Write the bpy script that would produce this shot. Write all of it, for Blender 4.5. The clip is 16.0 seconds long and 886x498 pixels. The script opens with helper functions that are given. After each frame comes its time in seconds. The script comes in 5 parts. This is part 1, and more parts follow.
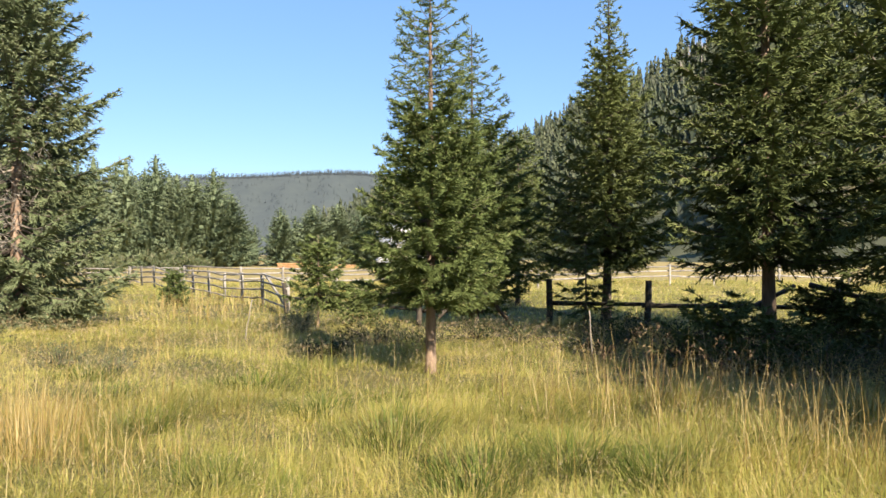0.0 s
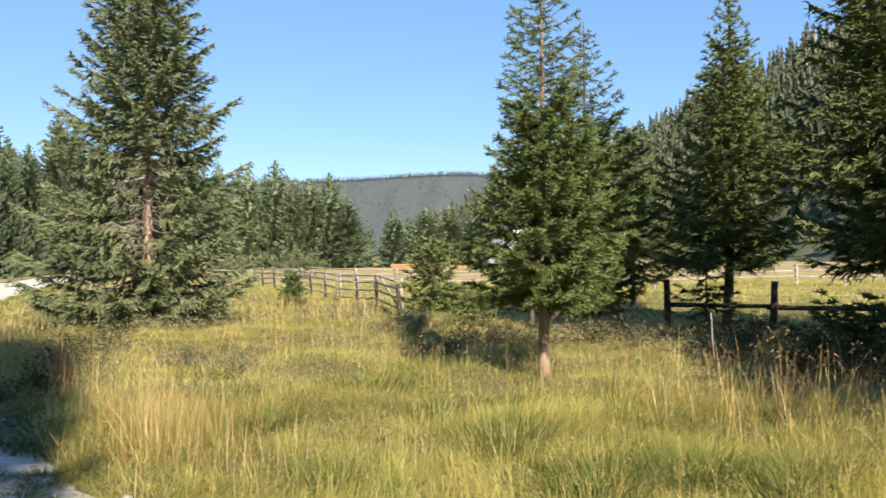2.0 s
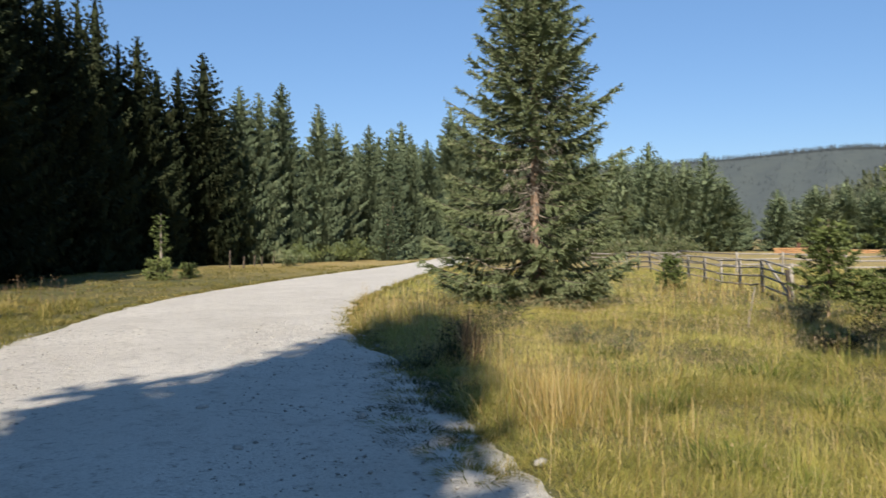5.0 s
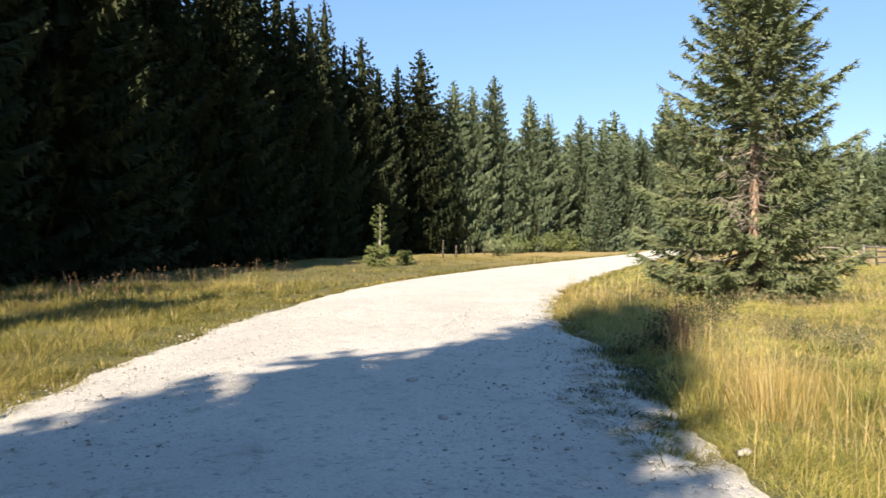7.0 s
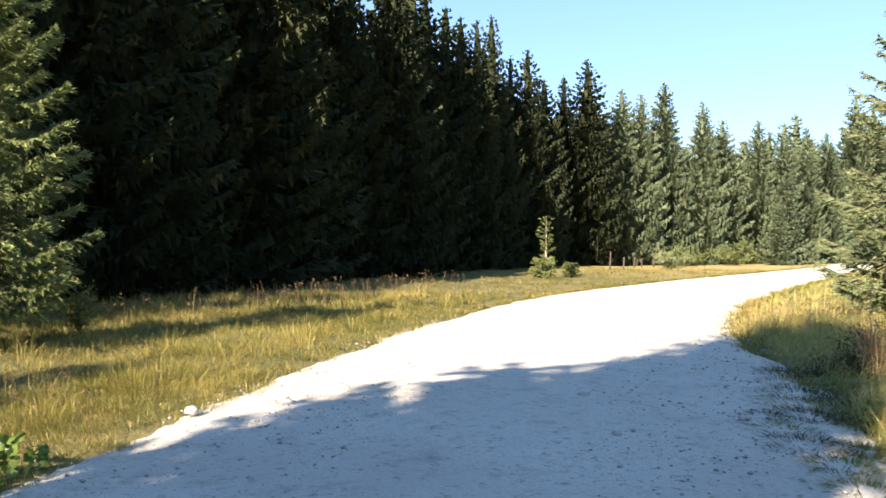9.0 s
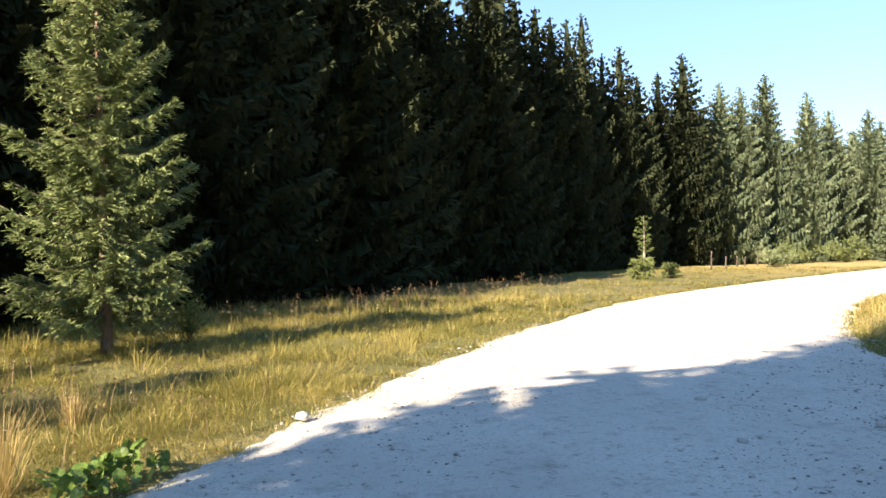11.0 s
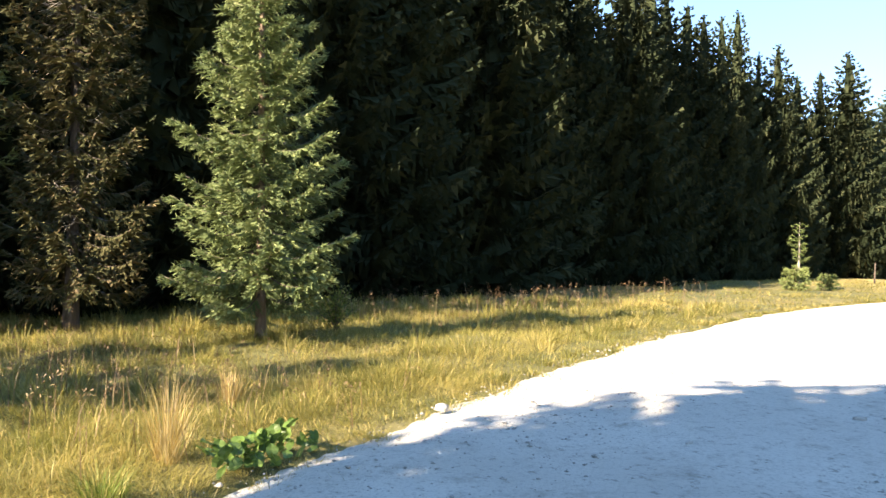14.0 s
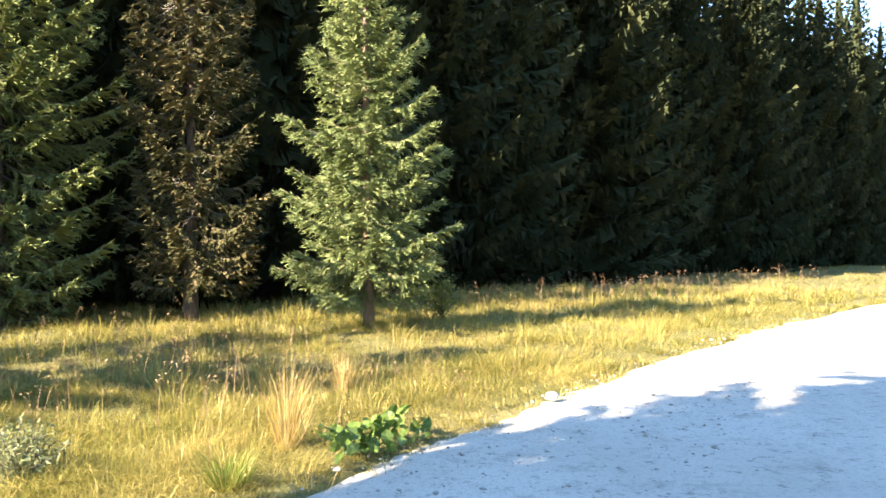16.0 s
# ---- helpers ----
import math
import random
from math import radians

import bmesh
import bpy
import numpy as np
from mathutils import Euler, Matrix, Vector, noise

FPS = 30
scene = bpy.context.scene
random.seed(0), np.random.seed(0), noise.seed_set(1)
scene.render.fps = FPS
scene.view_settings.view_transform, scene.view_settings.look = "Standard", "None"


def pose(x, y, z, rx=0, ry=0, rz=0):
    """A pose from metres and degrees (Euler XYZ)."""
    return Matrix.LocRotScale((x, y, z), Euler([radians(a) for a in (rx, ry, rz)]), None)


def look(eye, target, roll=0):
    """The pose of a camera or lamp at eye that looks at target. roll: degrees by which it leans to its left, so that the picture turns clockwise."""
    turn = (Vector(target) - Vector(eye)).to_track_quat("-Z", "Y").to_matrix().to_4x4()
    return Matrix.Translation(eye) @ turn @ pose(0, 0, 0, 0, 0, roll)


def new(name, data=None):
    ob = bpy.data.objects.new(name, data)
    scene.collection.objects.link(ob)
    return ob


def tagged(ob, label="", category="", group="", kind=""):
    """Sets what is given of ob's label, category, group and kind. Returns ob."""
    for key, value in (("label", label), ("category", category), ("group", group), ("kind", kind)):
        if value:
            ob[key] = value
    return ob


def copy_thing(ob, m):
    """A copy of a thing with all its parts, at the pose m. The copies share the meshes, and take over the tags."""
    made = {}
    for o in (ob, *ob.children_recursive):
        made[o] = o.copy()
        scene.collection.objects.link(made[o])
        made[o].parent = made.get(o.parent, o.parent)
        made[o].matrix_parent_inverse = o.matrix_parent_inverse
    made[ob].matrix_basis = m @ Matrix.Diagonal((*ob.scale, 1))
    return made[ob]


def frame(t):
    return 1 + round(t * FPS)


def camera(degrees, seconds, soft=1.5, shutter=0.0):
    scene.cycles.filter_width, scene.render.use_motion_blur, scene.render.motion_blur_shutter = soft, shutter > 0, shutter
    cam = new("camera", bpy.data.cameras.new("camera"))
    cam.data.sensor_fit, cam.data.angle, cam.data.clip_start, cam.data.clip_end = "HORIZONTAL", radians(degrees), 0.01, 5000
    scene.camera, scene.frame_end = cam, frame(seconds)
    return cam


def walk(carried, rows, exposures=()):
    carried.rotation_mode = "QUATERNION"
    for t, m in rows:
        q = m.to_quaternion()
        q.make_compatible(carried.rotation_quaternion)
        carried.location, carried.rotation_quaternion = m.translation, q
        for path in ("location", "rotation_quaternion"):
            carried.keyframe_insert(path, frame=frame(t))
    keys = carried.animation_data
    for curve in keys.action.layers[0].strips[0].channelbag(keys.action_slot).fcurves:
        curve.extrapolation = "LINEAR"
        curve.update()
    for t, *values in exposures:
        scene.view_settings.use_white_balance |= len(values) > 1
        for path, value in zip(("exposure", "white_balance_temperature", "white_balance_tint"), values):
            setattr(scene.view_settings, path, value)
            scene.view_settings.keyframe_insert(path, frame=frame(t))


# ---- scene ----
cam = camera(57.25, 16.0, shutter=0.4)
PATH = [
    (0.0, (0.000, 0.000, 1.600), (0.000, 10.000, 1.657), -0.25),
    (0.5, (-0.009, 0.002, 1.602), (-0.192, 10.001, 1.662), -0.59),
    (1.0, (0.004, 0.042, 1.604), (-0.407, 10.034, 1.662), -1.13),
    (1.5, (-0.003, 0.078, 1.613), (-0.860, 10.041, 1.679), -1.07),
    (2.0, (-0.010, 0.106, 1.606), (-1.379, 10.012, 1.680), -0.58),
    (2.5, (-0.059, 0.075, 1.617), (-2.065, 9.872, 1.586), -1.53),
    (3.0, (-0.072, -0.001, 1.620), (-2.972, 9.569, 1.622), -0.48),
    (3.5, (-0.082, -0.077, 1.617), (-3.696, 9.248, 1.633), 0.69),
    (4.0, (-0.111, -0.127, 1.611), (-4.002, 9.085, 1.524), 0.79),
    (4.5, (-0.158, -0.107, 1.618), (-4.831, 8.731, 1.400), -0.09),
    (5.0, (-0.135, -0.177, 1.627), (-5.674, 8.148, 1.542), -0.62),
    (5.2, (-0.160, -0.163, 1.620), (-5.930, 8.005, 1.611), 0.12),
    (7.3, (0.028, -0.254, 1.548), (-7.658, 6.141, 1.395), 0.50),
    (7.5, (0.029, -0.260, 1.563), (-7.789, 5.976, 1.449), 1.05),
    (8.0, (0.047, -0.310, 1.557), (-8.141, 5.430, 1.521), 0.30),
    (8.5, (0.043, -0.342, 1.566), (-8.404, 5.009, 1.518), 0.03),
    (9.0, (0.025, -0.337, 1.565), (-8.635, 4.665, 1.529), 0.11),
    (9.2, (0.011, -0.298, 1.561), (-8.718, 4.580, 1.601), -0.36),
    (11.3, (-0.180, -0.400, 1.540), (-9.410, 3.447, 1.575), -0.78),
    (11.5, (-0.124, -0.407, 1.526), (-9.400, 3.328, 1.580), -0.47),
    (12.0, (-0.120, -0.415, 1.536), (-9.533, 2.962, 1.522), -0.11),
    (12.5, (-0.130, -0.422, 1.532), (-9.628, 2.707, 1.531), 0.20),
    (13.0, (-0.127, -0.435, 1.532), (-9.678, 2.528, 1.536), 0.44),
    (13.5, (-0.123, -0.443, 1.532), (-9.752, 2.254, 1.555), 0.44),
    (14.0, (-0.133, -0.451, 1.529), (-9.843, 1.938, 1.557), 0.88),
    (14.5, (-0.140, -0.465, 1.517), (-9.908, 1.677, 1.503), 0.27),
    (15.0, (-0.150, -0.481, 1.517), (-9.989, 1.307, 1.484), 0.53),
    (15.5, (-0.166, -0.493, 1.510), (-10.051, 1.015, 1.433), 0.54),
    (16.0, (-0.172, -0.514, 1.512), (-10.102, 0.660, 1.402), -0.01),
]
walk(cam, [(t, look(eye, target, roll)) for t, eye, target, roll in PATH],
     exposures=[(0.0, 1.45, 6850, 12), (3.0, 1.2, 6700, 11), (5.0, 0.83, 6600, 11), (7.5, 1.66, 7150, 14), (9.0, 2.02, 7300, 15), (12.0, 2.15, 7450, 15), (14.0, 2.52, 7450, 14), (16.0, 3.15, 7500, 14)])

# ---- light ----
SUN_WAY = Vector((0.45, -0.89, 0.0)).normalized()       # level direction to the sun
SUN_UP = 32.0
world = bpy.data.worlds.new("world")
scene.world = world
world.use_nodes = True
wn = world.node_tree.nodes
sky = wn.new("ShaderNodeTexSky")
sky.sky_type = "NISHITA"
sky.sun_disc = False
sky.sun_elevation = radians(SUN_UP)
sky.sun_rotation = math.atan2(SUN_WAY.x, SUN_WAY.y)
sky.altitude = 2500
sky.air_density = 1.4
sky.dust_density = 0.0
sky.ozone_density = 0.7
clear = wn.new("ShaderNodeMix")                         # clear mountain air: less red, more blue
clear.data_type, clear.blend_type = "RGBA", "MULTIPLY"
clear.inputs[0].default_value = 1.0
clear.inputs[7].default_value = (0.75, 0.89, 1.13, 1)
world.node_tree.links.new(sky.outputs[0], clear.inputs[6])
even = wn.new("ShaderNodeMix")                          # a little high haze evens the sky from horizon to zenith
even.data_type = "RGBA"
even.inputs[0].default_value = 0.4
even.inputs[7].default_value = (1.62, 3.85, 7.5, 1)
world.node_tree.links.new(clear.outputs[2], even.inputs[6])
world.node_tree.links.new(even.outputs[2], wn["Background"].inputs[0])
wn["Background"].inputs[1].default_value = 0.06
sun = new("sun", bpy.data.lights.new("sun", "SUN"))
sun.data.energy, sun.data.angle, sun.data.color = 4.5, radians(0.53), (1.0, 0.92, 0.78)
up = math.tan(radians(SUN_UP))
sun.matrix_world = look((SUN_WAY.x * 50, SUN_WAY.y * 50, 50 * up), (0, 0, 0))


# ---- materials ----
def material(name):
    m = bpy.data.materials.new(name)
    m.use_nodes = True
    return m, m.node_tree.nodes, m.node_tree.links, m.node_tree.nodes["Principled BSDF"]


def mixed(nodes, links, factor, a, b):
    n = nodes.new("ShaderNodeMix")
    n.data_type = "RGBA"
    if factor is not None:
        links.new(factor, n.inputs[0])
    for socket, v in ((n.inputs[6], a), (n.inputs[7], b)):
        if isinstance(v, tuple):
            socket.default_value = (*v, 1)
        else:
            links.new(v, socket)
    return n.outputs[2]


def noisy(nodes, links, scale, detail=4.0, rough=0.55, low=0.35, high=0.65, coords="Object", stretch=None):
    tc = nodes.new("ShaderNodeTexCoord")
    n = nodes.new("ShaderNodeTexNoise")
    n.inputs["Scale"].default_value = scale
    n.inputs["Detail"].default_value = detail
    n.inputs["Roughness"].default_value = rough
    if stretch:
        mp = nodes.new("ShaderNodeMapping")
        mp.inputs["Scale"].default_value = stretch
        links.new(tc.outputs[coords], mp.inputs[0])
        links.new(mp.outputs[0], n.inputs["Vector"])
    else:
        links.new(tc.outputs[coords], n.inputs["Vector"])
    r = nodes.new("ShaderNodeMapRange")
    r.inputs[1].default_value, r.inputs[2].default_value = low, high
    links.new(n.outputs[0], r.inputs[0])
    return r.outputs[0]


def bumped(nodes, links, bsdf, height, strength, distance):
    b = nodes.new("ShaderNodeBump")
    b.inputs["Strength"].default_value, b.inputs["Distance"].default_value = strength, distance
    links.new(height, b.inputs["Height"])
    links.new(b.outputs[0], bsdf.inputs["Normal"])


def leafy(name, dark, light, odd, odd_share=0.1, through_share=0.3, rough=0.55, patch=0.6, object_share=0.5, clump=0.0, shine=0.25):
    """Foliage: colour from leaf to leaf, in patches, and from plant to plant; some light passes through."""
    m, n, l, p = material(name)
    geo = n.new("ShaderNodeNewGeometry")
    info = n.new("ShaderNodeObjectInfo")
    add = n.new("ShaderNodeMath"); add.operation = "MULTIPLY_ADD"
    l.new(info.outputs["Random"], add.inputs[0]); add.inputs[1].default_value = object_share
    half = n.new("ShaderNodeMath"); half.operation = "MULTIPLY"; half.inputs[1].default_value = 1 - object_share
    l.new(geo.outputs["Random Per Island"], half.inputs[0])
    l.new(half.outputs[0], add.inputs[2])
    if clump:
        l.new(noisy(n, l, clump, 4.0, 0.65, 0.3, 0.7), add.inputs[0])
    c = mixed(n, l, add.outputs[0], dark, light)
    far = noisy(n, l, patch, 3.0, 0.6, 0.5, 0.75)
    c = mixed(n, l, far, c, tuple(0.5 * (a + b) for a, b in zip(light, odd)))
    pick = n.new("ShaderNodeMath"); pick.operation = "GREATER_THAN"; pick.inputs[1].default_value = 1 - odd_share
    mul = n.new("ShaderNodeMath"); mul.operation = "MULTIPLY"; mul.inputs[1].default_value = 17.31
    fr = n.new("ShaderNodeMath"); fr.operation = "FRACT"
    l.new(geo.outputs["Random Per Island"], mul.inputs[0]); l.new(mul.outputs[0], fr.inputs[0]); l.new(fr.outputs[0], pick.inputs[0])
    c = mixed(n, l, pick.outputs[0], c, odd)
    l.new(c, p.inputs["Base Color"])
    p.inputs["Roughness"].default_value = rough
    p.inputs["Specular IOR Level"].default_value = shine
    t = n.new("ShaderNodeBsdfTranslucent")
    l.new(c, t.inputs[0])
    mix = n.new("ShaderNodeMixShader")
    mix.inputs[0].default_value = through_share
    l.new(p.outputs[0], mix.inputs[1]); l.new(t.outputs[0], mix.inputs[2])
    l.new(mix.outputs[0], n["Material Output"].inputs[0])
    return m


def woody(name, dark, light, scale=6.0, bump=0.02, stretch=(3, 3, 0.6), spot=None):
    m, n, l, p = material(name)
    f = noisy(n, l, scale, 6.0, 0.65, 0.3, 0.7, stretch=stretch)
    info = n.new("ShaderNodeObjectInfo")
    c = mixed(n, l, f, dark, light)
    c = mixed(n, l, noisy(n, l, 1.3, 3.0, 0.5, 0.52, 0.72), c, spot or tuple(0.6 * v for v in dark))
    h = n.new("ShaderNodeHueSaturation")
    r = n.new("ShaderNodeMapRange"); r.inputs[3].default_value, r.inputs[4].default_value = 0.75, 1.2
    l.new(info.outputs["Random"], r.inputs[0]); l.new(r.outputs[0], h.inputs["Value"]); l.new(c, h.inputs["Color"])
    l.new(h.outputs[0], p.inputs["Base Color"])
    p.inputs["Roughness"].default_value = 0.85
    bumped(n, l, p, f, 0.8, bump)
    return m


NEEDLE = dict(rough=0.8, object_share=0.72, shine=0.12)
NEEDLES = leafy("spruce_needles", (0.063, 0.086, 0.030), (0.161, 0.189, 0.067), (0.196, 0.211, 0.084), 0.06, 0.10, **NEEDLE)
NEEDLES_YOUNG = leafy("young_spruce_needles", (0.072, 0.103, 0.034), (0.180, 0.218, 0.074), (0.240, 0.264, 0.102), 0.08, 0.14, **NEEDLE)
NEEDLES_BLUE = leafy("spruce_needles_bluish", (0.071, 0.097, 0.048), (0.177, 0.211, 0.105), (0.232, 0.237, 0.136), 0.08, 0.10, **NEEDLE)
NEEDLES_BRIGHT = leafy("spruce_needles_bright", (0.113, 0.147, 0.057), (0.228, 0.268, 0.109), (0.288, 0.310, 0.133), 0.08, 0.12, **NEEDLE)
NEEDLES_DRY = leafy("spruce_needles_brown", (0.045, 0.049, 0.020), (0.104, 0.097, 0.042), (0.158, 0.119, 0.061), 0.14, 0.08, **NEEDLE)
# forest needles in two tones: shade darkened into one, sunlight lightened into the other
SHADED_NEEDLES = leafy("shaded_forest_needles", (0.013, 0.019, 0.009), (0.038, 0.048, 0.023), (0.059, 0.064, 0.031), 0.08, 0.06, 0.9, object_share=0.85, shine=0.1)
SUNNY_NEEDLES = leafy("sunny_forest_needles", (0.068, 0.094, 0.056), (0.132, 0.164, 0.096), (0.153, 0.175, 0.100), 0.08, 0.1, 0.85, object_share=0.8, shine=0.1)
# sunny needles made paler: distance haze put into the far trees' colour
HAZY_NEEDLES = leafy("hazy_far_needles", (0.098, 0.132, 0.075), (0.190, 0.230, 0.135), (0.218, 0.248, 0.144), 0.08, 0.12, 0.85, object_share=0.7, shine=0.1)
BARK = woody("spruce_bark", (0.176, 0.115, 0.078), (0.392, 0.277, 0.196), 8.0, 0.01)
BARK_DARK = woody("dark_bark", (0.06, 0.045, 0.035), (0.16, 0.12, 0.09), 6.0, 0.015)
BARK_PALE = woody("pale_dead_wood", (0.20, 0.165, 0.13), (0.40, 0.35, 0.29), 7.0, 0.008)
RAIL_DARK = woody("dark_weathered_rail", (0.03, 0.023, 0.018), (0.09, 0.07, 0.052), 9.0, 0.006, (1, 1, 1))
RAIL_GREY = woody("grey_weathered_rail", (0.175, 0.156, 0.138), (0.400, 0.369, 0.325), 9.0, 0.006, (1, 1, 1))
RAIL_PALE = woody("pale_sawn_rail", (0.22, 0.195, 0.165), (0.38, 0.345, 0.30), 7.0, 0.004, (1, 1, 1))
GRASS = leafy("meadow_grass", (0.185, 0.246, 0.047), (0.655, 0.541, 0.159), (0.766, 0.603, 0.260), 0.14, 0.5, 0.5, patch=0.3, object_share=0.55, clump=1.3)
GRASS_SHORT = leafy("verge_grass", (0.098, 0.118, 0.025), (0.358, 0.294, 0.082), (0.531, 0.412, 0.159), 0.12, 0.5, 0.5, patch=0.4, object_share=0.6, clump=1.8)
STRAW = leafy("dry_straw", (0.27, 0.185, 0.055), (0.45, 0.32, 0.115), (0.54, 0.42, 0.20), 0.3, 0.4, 0.5, patch=1.2, object_share=0.0)
SEDGE = leafy("sedge_green", (0.069, 0.106, 0.018), (0.163, 0.200, 0.037), (0.350, 0.300, 0.100), 0.15, 0.4, 0.5, patch=1.0, object_share=0.2)
SHRUB = leafy("grey_shrub_leaves", (0.085, 0.105, 0.045), (0.165, 0.185, 0.085), (0.21, 0.21, 0.12), 0.2, 0.3, object_share=0.4)
# dark green of gravel-edge tufts, also used to paint tree shade deeper
WEEDS = leafy("dark_shade_weeds", (0.022, 0.034, 0.012), (0.065, 0.082, 0.03), (0.12, 0.10, 0.05), 0.12, 0.25, 0.7, object_share=0.4)
PANICLE = leafy("tan_panicles", (0.34, 0.25, 0.13), (0.50, 0.38, 0.21), (0.56, 0.45, 0.28), 0.2, 0.4, object_share=0.0)
SEEDS = leafy("rusty_seed_heads", (0.11, 0.06, 0.035), (0.24, 0.15, 0.085), (0.30, 0.21, 0.11), 0.3, 0.3, object_share=0.0)
HILL_WOODS = leafy("hillside_needles", (0.033, 0.043, 0.025), (0.084, 0.098, 0.052), (0.113, 0.120, 0.064), 0.1, 0.12, patch=0.02, object_share=0.0)


def soil(name, green, straw, dark):
    m, n, l, p = material(name)
    c = mixed(n, l, noisy(n, l, 0.35, 5.0, 0.6, 0.35, 0.65), green, straw)
    c = mixed(n, l, noisy(n, l, 5.0, 5.0, 0.7, 0.5, 0.75), c, dark)
    # the hayfield beyond the fences is dry and straw-coloured
    tc = n.new("ShaderNodeTexCoord"); s = n.new("ShaderNodeSeparateXYZ"); l.new(tc.outputs["Object"], s.inputs[0])
    r = n.new("ShaderNodeMapRange"); r.inputs[1].default_value, r.inputs[2].default_value = 24.0, 44.0
    l.new(s.outputs[1], r.inputs[0])
    hay = mixed(n, l, noisy(n, l, 0.12, 6.0, 0.65, 0.35, 0.65), (0.30, 0.24, 0.08), (0.38, 0.27, 0.10))
    c = mixed(n, l, r.outputs[0], c, hay)
    l.new(c, p.inputs["Base Color"])
    p.inputs["Roughness"].default_value = 0.95
    bumped(n, l, p, noisy(n, l, 9.0, 6.0, 0.7, 0.2, 0.8), 0.9, 0.06)
    return m


def wooded_floor():
    m, n, l, p = material("hillside_floor")
    c = mixed(n, l, noisy(n, l, 0.06, 6.0, 0.7, 0.4, 0.65), (0.035, 0.042, 0.02), (0.10, 0.10, 0.045))
    c = mixed(n, l, noisy(n, l, 0.02, 3.0, 0.6, 0.58, 0.7), c, (0.20, 0.15, 0.07))
    l.new(c, p.inputs["Base Color"])
    p.inputs["Roughness"].default_value = 0.95
    return m


HILL_SOIL = wooded_floor()
SOIL = soil("meadow_soil", (0.085, 0.092, 0.022), (0.19, 0.155, 0.05), (0.045, 0.041, 0.016))


def gravel_road():
    m, n, l, p = material("pale_gravel")
    c = mixed(n, l, noisy(n, l, 0.5, 5.0, 0.6, 0.3, 0.7), (0.53, 0.485, 0.42), (0.66, 0.615, 0.545))
    c = mixed(n, l, noisy(n, l, 2.6, 7.0, 0.8, 0.53, 0.70), c, (0.36, 0.325, 0.275))
    c = mixed(n, l, noisy(n, l, 11.0, 5.0, 0.75, 0.56, 0.66), c, (0.30, 0.27, 0.23))
    c = mixed(n, l, noisy(n, l, 38.0, 3.0, 0.7, 0.50, 0.72), c, (0.42, 0.385, 0.34))
    l.new(c, p.inputs["Base Color"])
    p.inputs["Roughness"].default_value = 0.9
    bumped(n, l, p, noisy(n, l, 22.0, 6.0, 0.75, 0.2, 0.8), 0.8, 0.03)
    return m


GRAVEL = gravel_road()


def stony(name, dark, light):
    m, n, l, p = material(name)
    info = n.new("ShaderNodeObjectInfo")
    geo = n.new("ShaderNodeNewGeometry")
    c = mixed(n, l, geo.outputs["Random Per Island"], dark, light)
    c = mixed(n, l, noisy(n, l, 14.0, 5.0, 0.7, 0.5, 0.7), c, tuple(0.7 * v for v in dark))
    l.new(c, p.inputs["Base Color"])
    p.inputs["Roughness"].default_value = 0.88
    bumped(n, l, p, noisy(n, l, 30.0, 5.0, 0.7, 0.2, 0.8), 0.6, 0.01)
    return m


STONE = stony("grey_stone", (0.22, 0.205, 0.18), (0.50, 0.47, 0.42))


def far_hill():
    """A wooded ridge kilometres away; bluish emission stands in for the air's haze."""
    m, n, l, p = material("hazy_ridge")
    f = noisy(n, l, 0.03, 8.0, 0.75, 0.25, 0.8)
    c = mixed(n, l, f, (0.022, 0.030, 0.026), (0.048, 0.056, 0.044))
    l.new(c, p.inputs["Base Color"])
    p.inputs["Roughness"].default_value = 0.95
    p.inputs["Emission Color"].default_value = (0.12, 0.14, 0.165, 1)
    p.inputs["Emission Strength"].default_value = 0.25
    return m


RIDGE = far_hill()


# ---- mesh helpers ----
def tri_mesh(name, verts, tris):
    """A mesh of triangles from arrays."""
    me = bpy.data.meshes.new(name)
    verts = np.ascontiguousarray(verts, dtype=np.float32).reshape(-1, 3)
    tris = np.ascontiguousarray(tris, dtype=np.int32).reshape(-1, 3)
    me.vertices.add(len(verts)); me.vertices.foreach_set("co", verts.ravel())
    me.loops.add(tris.size); me.loops.foreach_set("vertex_index", tris.ravel())
    me.polygons.add(len(tris)); me.polygons.foreach_set("loop_start", np.arange(0, tris.size, 3, dtype=np.int32))
    me.update(calc_edges=True)
    return me


def loose_tris(name, corners):
    """A mesh of single triangles, from an array of shape (n, 3, 3)."""
    return tri_mesh(name, corners.reshape(-1, 3), np.arange(corners.shape[0] * 3))


def part(name, me, mat, parent=None, label="", smooth=False):
    if isinstance(me, bmesh.types.BMesh):
        bm, me = me, bpy.data.meshes.new(name)
        bm.to_mesh(me)
        bm.free()
    if not me.materials:
        me.materials.append(mat)
    if smooth:
        me.polygons.foreach_set("use_smooth", [True] * len(me.polygons))
    ob = new(name, me)
    if parent:
        ob.parent = parent
    if label:
        tagged(ob, label)
    return ob


